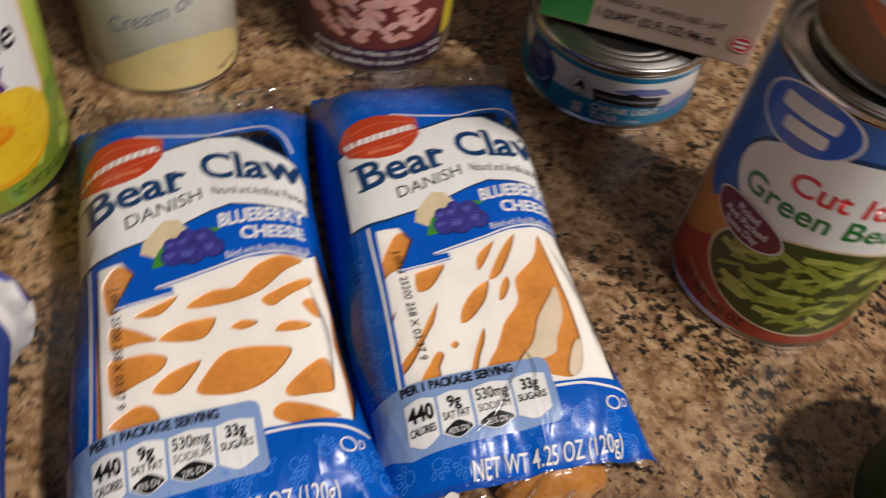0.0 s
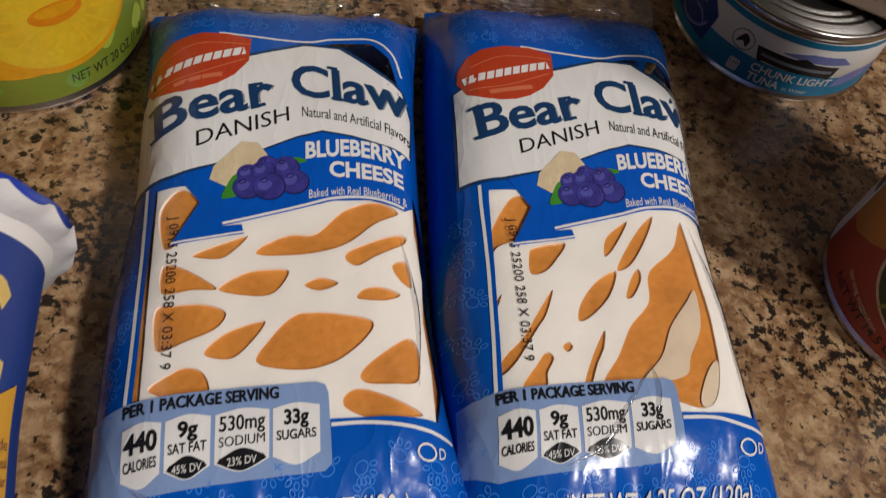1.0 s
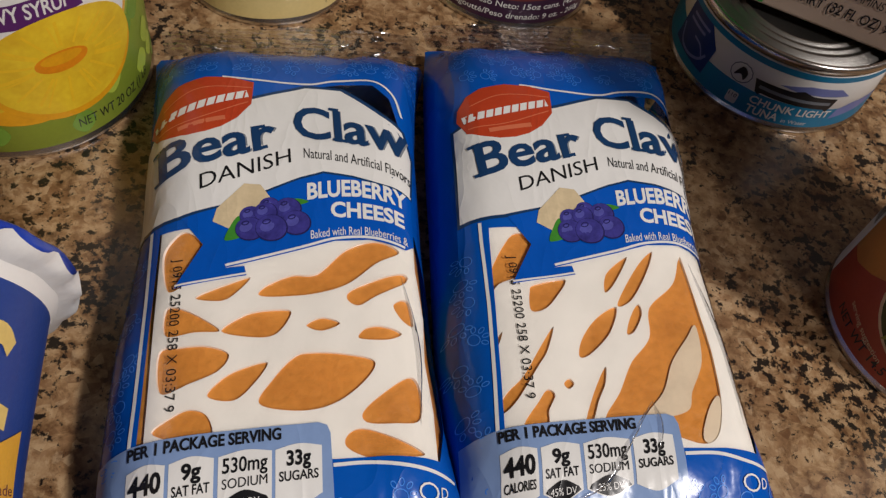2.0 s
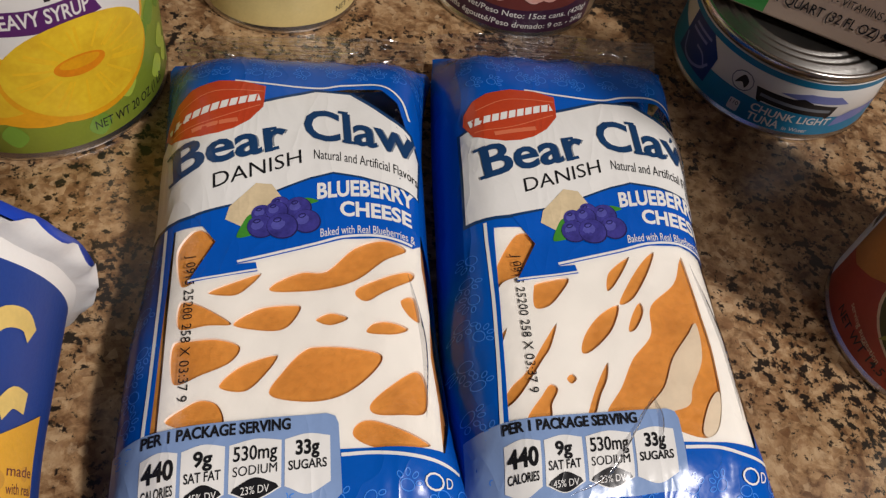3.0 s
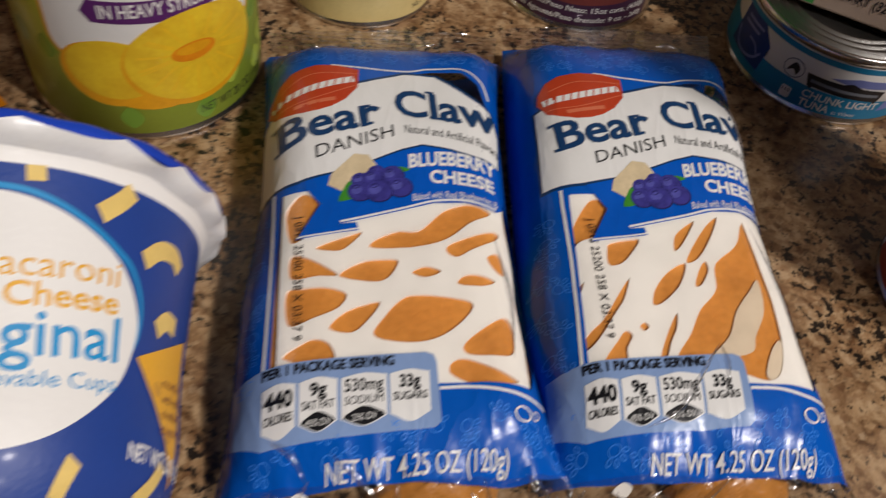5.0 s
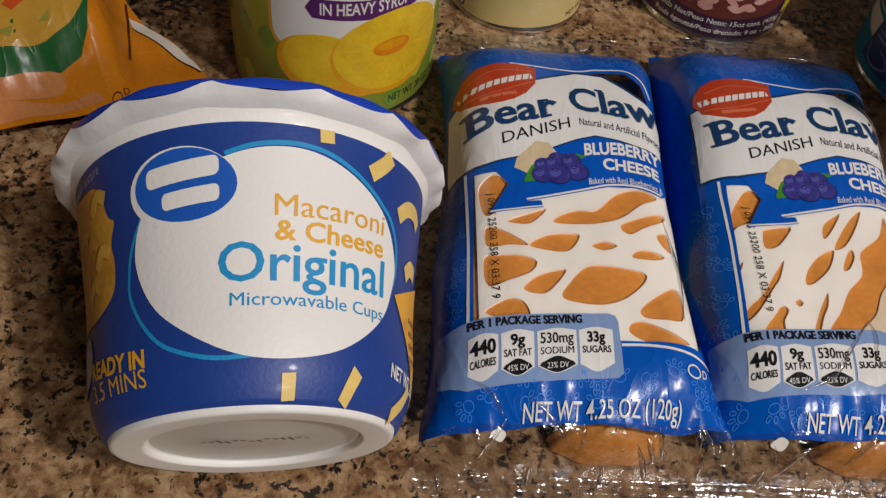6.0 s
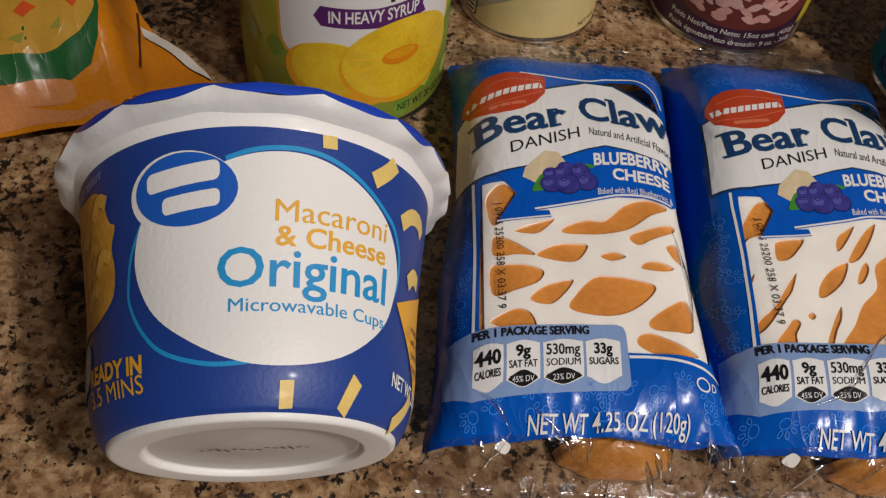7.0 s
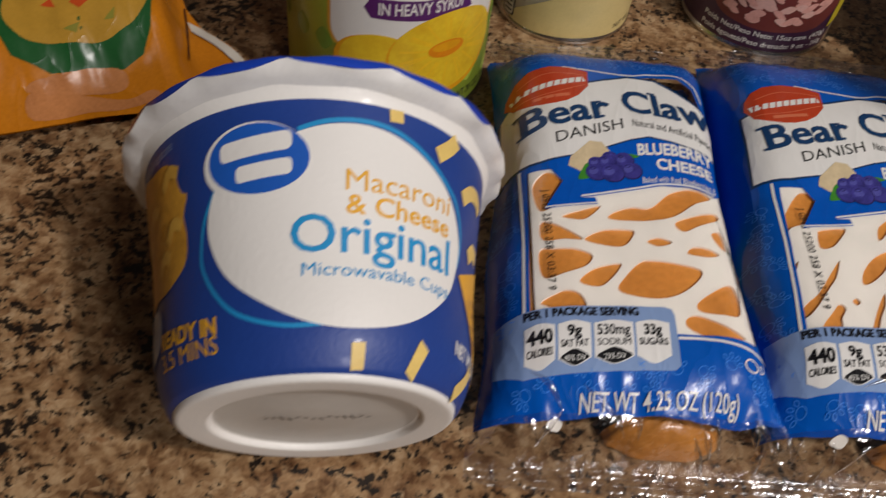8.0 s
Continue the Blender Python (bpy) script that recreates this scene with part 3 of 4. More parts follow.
            laid("facts_lens", flat(shape(lens)), on, 0.46, BLACK, pack, (3, 3))
            say(low, at(mid - 3.3, -13.9), at(mid + 3.3, -13.9), 1.7, WHITE, 0.0, lift=0.60)
    say("NET WT 4.25 OZ (120g)", (-22.8, -87.0), (26.5, -84.8), 4.9, WHITE, 0.006, lift=0.5)
    laid("kosher_mark", rings([(edge - 7.6, -71.2, 2.6, 2.2, 0)], 0.5), on, 0.36, WHITE, pack)
    say("D", (edge - 4.4, -72.4), (edge - 2.6, -72.2), 2.6, WHITE)
    return pack


bare_a = [
    [(-9.6, -48.5), (-6.1, -41.5), (-1.0, -35.8), (3.4, -34.7), (12.3, -35.5), (19.4, -37.8), (16.5, -43.2), (8.9, -48.9), (0.3, -50.7)],
    [(-9.3, -17.8), (-8.5, -14.7), (-1.6, -11.5), (5.4, -11.0), (13.6, -3.2), (21.9, -0.5), (28.4, -3.6), (21.4, -8.0), (13.1, -14.7), (3.7, -17.5)],
    [(13.0, -19.0), (15.5, -15.7), (28.7, -10.6), (29.3, -13.6), (20.8, -18.4), (16.0, -21.2)],
    [(2.1, -26.8), (6.2, -24.7), (10.9, -26.5), (6.1, -28.6)],
]
bare_a += [
    [(15.8, -31.0), (17.5, -28.0), (21.9, -27.4), (27.2, -29.3), (23.2, -31.4)],
    [(-22.2, -46.0), (-18.2, -41.2), (-12.6, -38.4), (-7.6, -37.4), (-11.1, -43.3), (-15.9, -47.5)],
    [(-19.4, -28.2), (-12.9, -23.1), (-4.7, -22.0), (-1.7, -23.2), (-5.4, -29.0), (-11.3, -30.1)],
    [(-34.8, -33.2), (-30.1, -32.3), (-22.8, -32.5), (-17.3, -35.0), (-19.7, -39.5), (-26.6, -42.5), (-33.7, -44.1)],
]
bare_a += [
    [(-33.9, -20.7), (-30.1, -20.8), (-23.9, -24.5), (-19.8, -28.2), (-25.9, -28.3), (-33.3, -28.6)],
    [(-35.0, -54.3), (-30.3, -50.6), (-26.2, -49.2), (-22.0, -51.1), (-20.7, -56.3), (-25.8, -58.1)],
    [(15.8, -51.4), (20.7, -46.8), (28.6, -41.9), (31.2, -46.0), (30.0, -53.5), (23.2, -54.6), (16.7, -54.2)],
    [(11.4, -60.2), (12.3, -56.6), (17.3, -56.0), (29.4, -61.1), (29.2, -62.9), (18.4, -63.3)],
]
bare_a += [
    [(-26.5, -17.8), (-17.7, -13.7), (-12.4, -11.9), (-15.3, -16.0), (-19.7, -19.1)],
    [(-35.9, -5.1), (-34.6, 0.1), (-30.0, 3.2), (-25.0, -2.1), (-27.6, -11.2), (-33.5, -15.4)],
    [(25.5, -20.9), (29.7, -19.2), (30.8, -26.1), (27.6, -25.2)],
]
bare_b = [
    [(-40.2, -51.8), (-37.0, -47.2), (-32.0, -42.6), (-26.2, -33.9), (-22.2, -28.4), (-24.8, -35.7), (-27.8, -40.1), (-34.2, -49.2), (-38.2, -52.7)],
    [(-33.4, -56.4), (-29.0, -50.2), (-26.3, -46.9), (-24.4, -48.5), (-26.5, -52.6), (-27.4, -56.6)],
    [(-21.6, -45.4), (-20.0, -43.8), (-18.8, -45.3), (-20.4, -46.8)],
    [(-17.1, -55.7), (-13.7, -47.6), (-9.3, -40.2), (-10.1, -45.0), (-12.8, -50.1), (-15.2, -55.7)],
]
bare_b += [
    [(-16.1, -37.3), (-14.5, -31.9), (-9.2, -25.3), (-3.0, -21.9), (-6.2, -29.9), (-12.7, -36.4)],
    [(-1.4, -30.2), (0.5, -25.1), (3.5, -20.8), (4.1, -24.0), (1.0, -29.4)],
    [(-5.6, -16.9), (-3.8, -10.5), (3.1, -4.8), (1.0, -9.3), (-3.3, -15.5)],
    [(-2.6, -21.5), (1.3, -14.4), (7.2, -6.4), (11.6, -2.7), (8.3, -10.1), (2.1, -19.3)],
]
bare_b += [
    [(-11.8, -55.7), (-6.5, -47.5), (-1.7, -38.9), (4.8, -31.5), (6.7, -22.0), (15.5, -13.8), (19.3, -5.3), (20.7, -7.2), (22.3, -38.0), (20.4, -55.4), (14.1, -61.8), (-2.4, -56.4)],
    [(-27.8, -23.3), (-27.4, -17.2), (-25.7, -14.8), (-16.6, -13.0), (-20.0, -19.0), (-23.9, -22.9)],
    [(-40.2, -33.8), (-36.5, -29.6), (-37.9, -33.7), (-39.9, -36.1)],
    [(-39.7, -20.1), (-38.1, -10.7), (-30.3, 1.8), (-24.5, -1.1), (-29.2, -11.3), (-36.1, -14.9)],
]
# icing patches coloured as shaded by the stacked tins
shaded_b = [[(-0.6, -54.8), (5.7, -47.4), (10.0, -38.6), (15.9, -31.2), (19.5, -27.2), (18.6, -38.4), (13.9, -47.3), (11.0, -53.1)], [(14.4, -60.3), (17.6, -52.2), (21.4, -48.4), (21.2, -55.2), (18.8, -61.5)]]
danish_pack(pose(-0.0787, 0.1295, 0.0, 0, 0, 19.9), "blue plastic pack with an iced bear claw pastry on granite", 2.0, (-45.5, 38.5, -2.0, 8.5, 5, 4.5, 102.5), bare_a, [], [[(28, -12), (31, -32), (30, -55)], [(-38, -76), (-32, -80), (-28, -86)], [(-22, -80), (-14, -86), (-8, -92)]])
danish_pack(pose(0.0080, 0.1598, 0.0, 0, 0, 18.0), "crinkled blue pack with a diagonally iced bear claw pastry", 7.0, (-51.0, 33.5, 3.0, 8.5, 6.5, 1.0, 111.0), bare_b, shaded_b, [[(1.5, -50.5), (-7, -62), (-14, -71), (-24, -76)], [(1.5, -50.5), (2.5, -57), (0.5, -66)], [(22, -6), (26, -30), (27, -56)], [(20, 52), (27, 40), (29, 20)]])


# ---- cans ----
def word_blocks(a, b, h):
    """A brand word as one plain bar with rounded ends."""
    tilt = (b[1] - a[1]) / (b[0] - a[0])
    return [[(x, y + (x - a[0]) * tilt) for x, y in box_loop(a[0], a[1], b[0], a[1] + h, h * 0.35, 4)]]


def steel_can(name, x, y, z, r, h, turn, label, category="can", group="standing food cans", base=None, lid=STEEL):
    can = thing(name, pose(x * 0.001, y * 0.001, z * 0.001, 0, 0, turn), label, category, group)
    part("can_body", lathe([(0, 1.4), (r - 4, 1.4), (r - 3, 0), (r - 0.4, 0), (r, 0.6), (r, 2.2), (r - 0.9, 3.2), (r - 0.9, h - 4), (r, h - 3.2), (r + 0.1, h - 0.7), (r - 0.5, h), (r - 1.6, h), (r - 2.1, h - 0.6), (r - 2.6, h - 3.6)], 96), STEEL, can, "shiny steel can with rolled rims")
    rings_ = [(r - 2.6, h - 3.6), (r - 3.4, h - 4.2), (r - 4.6, h - 4.2), (r - 5.4, h - 3.2)]
    for k in (7.5, 11, 14.5):
        rings_ += [(r - k, h - 3.0), (r - k - 0.8, h - 2.3), (r - k - 1.8, h - 2.3), (r - k - 2.6, h - 3.2)]
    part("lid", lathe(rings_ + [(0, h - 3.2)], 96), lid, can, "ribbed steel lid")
    if base:
        part("label", lathe([(r - 0.85, 3.4), (r - 0.45, 3.7), (r - 0.45, h - 4.6), (r - 0.85, h - 4.2)], 96), base, can, "printed paper label")
    return can, round_can(r - 0.45)


def on_can(can, on, name, bm, lift, mat, step=(4, 12)):
    return laid(name, bm, on, lift, mat, can, step)


GREEN = material("lime_label", (0.40, 0.53, 0.055), vary=0.10, scale=40, **PAPER)
GREEN_DARK = material("leaf_spot_print", (0.17, 0.31, 0.035), vary=0.08, **PAPER)
GREEN_PALE = material("pale_leaf_print", (0.42, 0.52, 0.06), vary=0.08, **PAPER)
LABEL_WHITE = material("label_white", (0.78, 0.76, 0.72), vary=0.03, **PAPER)
PURPLE = material("purple_print", (0.10, 0.02, 0.13), vary=0.08, **PAPER)
ORANGE_LINE = material("orange_line_print", (0.75, 0.38, 0.04), vary=0.06, **PAPER)
PINE = material("pineapple_print", (0.86, 0.40, 0.010), vary=0.14, scale=110, fine=500, tint=(0.96, 0.58, 0.03), **PAPER)
PINE_PALE = material("pale_pineapple_print", (0.92, 0.53, 0.02), vary=0.10, scale=200, **PAPER)
PINE_DARK = material("pineapple_core_print", (0.80, 0.25, 0.008), vary=0.16, scale=160, **PAPER)
PINE_EDGE = material("pineapple_edge_print", (0.82, 0.36, 0.010), vary=0.14, scale=160, **PAPER)
INK = material("black_ink", (0.015, 0.014, 0.016), vary=0.05, **PAPER)
pine, on = steel_can("pineapple_can", -199, 190, 0, 43.5, 116, 0, "lime green labelled tin of pineapple slices standing on the granite", base=GREEN)
spot = random.Random(5)
leafs = [smooth_loop([(u, v - 5), (u + 5.5, v), (u, v + 5.5), (u - 5.5, v)]) for u, v in ((-15 + 17.0 * k + spot.uniform(-4, 4), 9 + 13.0 * (k % 2) + 27 * (k % 3 == 0) + spot.uniform(-3, 3)) for k in range(9))]
leafs += [smooth_loop([(u, v - 5), (u + 5.5, v), (u, v + 5.5), (u - 5.5, v)]) for u in (-30, -50, -72, 96, 108) for v in (14, 38, 62, 88)]
for k, leaf in enumerate(leafs):
    on_can(pine, on, "leaf_spot", flat(leaf), 0.10, (GREEN_DARK, GREEN_PALE)[k % 2])
on_can(pine, on, "panel_line", flat(box_loop(-11.2, 37.0, 91, 108, 9)), 0.16, ORANGE_LINE)
on_can(pine, on, "panel", flat(box_loop(-9.2, 38.4, 89, 106.6, 8)), 0.22, LABEL_WHITE)
on_can(pine, on, "banner", flat([(9, 58.6), (12.5, 54.4), (40, 53.4), (68, 54.6), (65.5, 59), (69, 63.6), (40, 62.2), (12.5, 63.2)]), 0.30, PURPLE)
on_can(pine, on, "lettering", lettering("IN HEAVY SYRUP", (16.3, 56.2), (63, 56.6), 5.2, 0.02), 0.38, LABEL_WHITE)
on_can(pine, on, "lettering", lettering("Pineapple", (3, 68), (80, 68), 12, 0.01), 0.30, INK)
on_can(pine, on, "slice_edge", flat(oval(36, 27.5, 30, 12, 0, 30)), 0.30, PINE_EDGE)
on_can(pine, on, "slice_picture", flat(oval(15, 32, 22.5, 14.5, 0, 32)), 0.36, PINE_EDGE)
on_can(pine, on, "slice_picture", flat(oval(17, 34, 21, 13, 0, 32)), 0.40, PINE)
on_can(pine, on, "slice_edge", flat(oval(55, 34.8, 34, 20.0, 0, 40)), 0.44, PINE_EDGE)
on_can(pine, on, "slice_picture", flat(oval(55.5, 36.4, 33, 19.0, 0, 40)), 0.48, PINE)
for k in range(22):
    a = radians(360 / 22 * k + 5 * (k % 3))
    c, d = math.cos(a), math.sin(a)
    on_can(pine, on, "slice_fibre", flat(stroke([(55.5 + 13 * c, 37.6 + 6 * d), (55.5 + 28 * c, 36.4 + (15.5 + k % 2) * d)], 0.7 + 0.3 * (k % 3))), 0.50 + 0.002 * k, PINE_PALE)
on_can(pine, on, "slice_core", flat(oval(54, 38.2, 11, 4.0, 0, 24)), 0.54, PINE_DARK)
on_can(pine, on, "slice_core", flat(oval(54, 39.3, 8.5, 2.2, 0, 24)), 0.58, PINE_EDGE)
on_can(pine, on, "lettering", lettering("NET WT 20 OZ (1 LB", (54, 8.2), (98, 7.0), 4.0), 0.20, INK)

TUNA_BLUE = material("aqua_label", (0.010, 0.23, 0.44), vary=0.08, scale=50, **PAPER)
SEA_NAVY = material("navy_patch_print", (0.012, 0.045, 0.22), vary=0.08, **PAPER)
LILAC = material("lilac_print", (0.20, 0.24, 0.55), vary=0.10, **PAPER)
# lid coloured darker for the carton mirrored in it
tuna, on = steel_can("tuna_can", 66, 306, 0, 43, 35, 0, "low round tuna tin with aqua and white label under a carton", base=LABEL_WHITE, lid=DARK_REFLECTION_STEEL)
on_can(tuna, on, "label_band", flat([(-179, 3.5), (0, 3.5), (179, 3.5), (179, 13), (40, 13), (10, 14.2), (-20, 14.6), (-50, 14.6), (-90, 20), (-179, 16)]), 0.1, TUNA_BLUE, (4, 8))
on_can(tuna, on, "label_band", flat([(-179, 28.4), (0, 27.6), (179, 28.4), (179, 30.4), (-179, 30.4)]), 0.1, TUNA_BLUE, (4, 8))
on_can(tuna, on, "sky_patch", flat([(-5, 22), (10, 24.6), (27, 24), (34, 20), (18, 20.4), (4, 21)]), 0.12, LILAC)
on_can(tuna, on, "sky_patch", flat([(30, 8), (52, 11), (60, 16), (40, 15.5), (32, 13)]), 0.16, LILAC)
on_can(tuna, on, "badge", flat([(-73, 8), (-44, 7.2), (-42, 20.5), (-50, 28), (-70, 28)]), 0.18, SEA_NAVY)
on_can(tuna, on, "badge_mark", many(stroke(smooth_line([(-70, 17), (-66, 10.5), (-58, 9), (-50, 11), (-46, 15)]), 1.3), stroke(smooth_line([(-58, 17.5), (-52, 16.5), (-47.5, 12)]), 0.9), stroke([(-66, 24.5), (-50, 24.5)], 1.2), stroke([(-67, 21.6), (-52, 21.6)], 1.2)), 0.26, LILAC)
on_can(tuna, on, "seal_mark", rings([(-24.6, 19.6, 6.2, 4.7, 0)], 0.5), 0.2, GREY)
on_can(tuna, on, "seal_mark", many(smooth_loop([(-28, 17.5), (-25, 22.4), (-21.5, 20.5), (-22.2, 17), (-24.6, 19)])), 0.2, INK)
on_can(tuna, on, "brand_bar", flat([(-17, 20.8), (-14.4, 15.0), (-12.4, 14.0), (-11.4, 15.2), (23, 13.6), (25, 12.4), (26.6, 14.6), (28, 19.0), (14, 20.0), (8, 21.8), (3, 20.6)]), 0.2, INK)
on_can(tuna, on, "brand_bar_light", many(stroke([(-13.6, 18.0), (6, 17.2), (25, 16.6)], 1.5)), 0.28, GREY)
on_can(tuna, on, "lettering", lettering("CHUNK LIGHT", (-14.6, 9.6), (29, 9.2), 3.6, 0.02), 0.24, LABEL_WHITE)
on_can(tuna, on, "lettering", lettering("TUNA", (-14.2, 4.8), (3.2, 4.8), 3.8, 0.02), 0.24, LABEL_WHITE)
on_can(tuna, on, "lettering", lettering("in Water", (5.5, 4.8), (19, 4.8), 1.9), 0.24, LABEL_WHITE)
on_can(tuna, on, "calorie_mark", flat(box_loop(-26, 5.0, -20, 10.6, 1)), 0.22, LABEL_WHITE)
on_can(tuna, on, "lettering", lettering("110", (-25.2, 8.0), (-20.8, 8.0), 1.9), 0.28, INK)

BEAN_ORANGE = material("orange_label", (0.56, 0.24, 0.06), vary=0.14, scale=60, **PAPER)
BEAN_RED = material("brick_red_print", (0.36, 0.05, 0.025), vary=0.12, scale=60, **PAPER)
BEAN_BLUE = material("mid_blue_print", (0.03, 0.12, 0.42), vary=0.08, **PAPER)
LOGO_BLUE = material("logo_blue_print", (0.010, 0.09, 0.50), vary=0.06, **PAPER)
MAROON = material("maroon_print", (0.14, 0.012, 0.018), vary=0.08, **PAPER)
BEAN_A = material("green_bean_print", (0.27, 0.30, 0.04), vary=0.18, scale=200, **PAPER)
BEAN_B = material("pale_green_bean_print", (0.42, 0.44, 0.09), vary=0.18, scale=200, **PAPER)
BEAN_C = material("deep_green_print", (0.045, 0.06, 0.008), vary=0.15, scale=200, **PAPER)
TEXT_RED = material("red_ink", (0.60, 0.03, 0.03), vary=0.05, **PAPER)
TEXT_GREEN = material("green_ink", (0.02, 0.17, 0.03), vary=0.05, **PAPER)
beans, on = steel_can("green_bean_can", 127.5, 190.5, 0, 38, 113, 0, "tall tin of cut green beans with blue, white and red label", base=BEAN_ORANGE)
on_can(beans, on, "red_field", flat([(-130, 3.6), (60, 3.6), (60, 30), (-40, 30), (-62, 36), (-76, 28), (-90, 22), (-130, 18)]), 0.1, BEAN_RED)
on_can(beans, on, "blue_field", flat([(-96, 52), (-80, 46), (-60, 58), (60, 58), (60, 108.8), (-96, 108.8)]), 0.14, BEAN_BLUE)
on_can(beans, on, "side_panel", flat([(-178, 3.6), (-104, 3.6), (-101, 60), (-97, 108.6), (-178, 108.6)]), 0.12, LABEL_WHITE)
on_can(beans, on, "side_writing", many(*[stroke([(-118 + 1.5 * k, 30), (-117 + 1.5 * k, 55 + 5 * (k % 3))], 0.9) for k in range(9)]), 0.18, INK)
on_can(beans, on, "panel_line", flat(oval(2, 72, 76, 25.5, 0, 48)), 0.2, NAVY)
on_can(beans, on, "panel", flat(oval(2, 71, 74.5, 24.6, 0, 48)), 0.26, LABEL_WHITE)
on_can(beans, on, "logo_edge", flat(oval(-50, 98.5, 29, 11.6, 4, 36)), 0.34, LABEL_WHITE)
on_can(beans, on, "logo", flat(oval(-50, 98.5, 27.4, 10.8, 4, 36)), 0.40, LOGO_BLUE)
on_can(beans, on, "logo_bar", many(*word_blocks((-66, 98.4), (-34, 100.0), 5.6), *word_blocks((-60, 92.0), (-36, 93.2), 5.0)), 0.46, LABEL_WHITE)
on_can(beans, on, "lettering", lettering("Cut Italian", (-41.6, 74.5), (42, 74.5), 8.6, 0.02), 0.34, TEXT_RED)
on_can(beans, on, "lettering", lettering("Green Beans", (-63, 63.6), (38, 63.6), 8.6, 0.02), 0.34, TEXT_GREEN)
on_can(beans, on, "picture_rim", flat(oval(2, 33.5, 66.5, 24.6, 0, 44)), 0.30, CHEESE)
on_can(beans, on, "picture_ground", flat(oval(2, 33.5, 64.5, 23.6, 0, 44)), 0.36, BEAN_C)
pick = random.Random(8)
strips = []
for k in range(120):
    u, v, a = pick.uniform(-58, 62), pick.uniform(12, 54), radians(pick.uniform(-35, 45))
    if ((u - 2) / 60) ** 2 + ((v - 33.5) / 20.5) ** 2 < 0.9:
        du, dv, w = 8 * math.cos(a), 5 * math.sin(a), 1.55
        strips.append([(u - du, v - dv - w), (u + du - 2, v + dv - w), (u + du + 2, v + dv + w), (u - du + 1, v - dv + w)])
for k, one in enumerate(strips):
    on_can(beans, on, "bean_picture", flat(one), 0.40 + 0.003 * k, (BEAN_A, BEAN_B, BEAN_A)[k % 3], (6, 20))
on_can(beans, on, "badge_edge", flat(oval(-51, 51.5, 24, 8.2, -4, 32)), 0.74, LABEL_WHITE)
on_can(beans, on, "badge", flat(oval(-51, 51.5, 23, 7.6, -4, 32)), 0.80, MAROON)
for k, words in enumerate(("Picked", "And Packed", "Same Day")):
    on_can(beans, on, "lettering", lettering(words, (-51 - (7, 14, 11)[k], 54.2 - 4.0 * k), (-51 + (7, 14, 11)[k], 53.8 - 4.0 * k), 3.0, 0.01), 0.86, LABEL_WHITE)
on_can(beans, on, "lettering", lettering("NET WT 14.5 OZ", (-76, 8.0), (-24, 6.0), 3.8, 0.01), 0.24, INK)
on_can(beans, on, "lettering", lettering("serving suggestion", (-72, 15.0), (-42, 9.5), 2.2), 0.24, CHEESE)

CREAM = material("cream_label", (0.66, 0.62, 0.50), vary=0.05, scale=50, **PAPER)
SOUP = material("soup_print", (0.66, 0.52, 0.22), vary=0.10, scale=80, **PAPER)
soup, on = steel_can("soup_can", -140.5, 272, 0, 33.5, 100, 0, "pale cream labelled tin of soup standing on the granite", base=CREAM)
on_can(soup, on, "soup_picture", flat(smooth_loop([(-34, 3.8), (-10, 18), (24, 28), (60, 27), (88, 18), (92, 3.8), (30, 3.7)])), 0.12, SOUP)
on_can(soup, on, "lettering", lettering("Cream of", (-16, 31), (46, 45), 7.5), 0.16, GREY)
on_can(soup, on, "stamp_mark", many(box_loop(-44, 4.5, -30, 16, 2)), 0.16, INK)
on_can(soup, on, "stamp_mark", many(box_loop(-42.5, 5.2, -31.5, 15.3, 1.6)), 0.22, CREAM)
on_can(soup, on, "stamp_lines", many(*[stroke([(-41, 7 + 2.4 * k), (-33, 7 + 2.4 * k)], 1.2) for k in range(4)]), 0.26, INK)
on_can(soup, on, "lettering", lettering("NET WT", (62, 5.5), (84, 6.0), 2.6), 0.2, INK)

PLUM = material("plum_label", (0.050, 0.016, 0.045), vary=0.08, **PAPER)
KIDNEY = material("pink_bean_print", (0.62, 0.26, 0.22), vary=0.18, scale=160, tint=(0.72, 0.38, 0.32), **PAPER)
KIDNEY_PALE = material("pale_pink_bean_print", (0.72, 0.42, 0.36), vary=0.14, scale=160, **PAPER)
KIDNEY_DARK = material("deep_red_print", (0.16, 0.035, 0.03), vary=0.15, **PAPER)
YELLOW = material("yellow_print", (0.62, 0.48, 0.03), vary=0.10, **PAPER)
TAN = material("tan_label", (0.42, 0.30, 0.18), vary=0.08, **PAPER)
kidney, on = steel_can("pink_bean_can", -50, 313, 0, 37.5, 112, 0, "tin of pink beans with plum coloured label", base=TAN)
on_can(kidney, on, "plum_band", flat([(-80, 3.6), (66, 3.6), (72, 30), (72, 100), (-80, 100)]), 0.1, PLUM)
on_can(kidney, on, "picture_ground", flat(smooth_loop([(-58, 44), (-34, 20), (-10, 15.0), (24, 15), (52, 18), (66, 34), (60, 70), (-50, 74)])), 0.16, KIDNEY_DARK)
on_can(kidney, on, "yellow_patch", flat([(62, 14), (76, 16), (82, 40), (70, 46), (64, 30)]), 0.34, YELLOW)
for k in range(5):
    for _ in range(34):
        u, v, a = pick.uniform(-46, 60), pick.uniform(19, 70), pick.uniform(-40, 40)
        if ((u - 6) / 56) ** 2 + ((v - 46) / 29) ** 2 < 1:
            on_can(kidney, on, "bean_picture", flat(smooth_loop([(u - 5.6, v + 0.06 * a), (u, v + 2.2), (u + 5.6, v - 0.06 * a), (u + 1, v - 1.9)], 4)), 0.22 + 0.05 * k, (KIDNEY, KIDNEY_PALE)[k % 2], (4, 8))
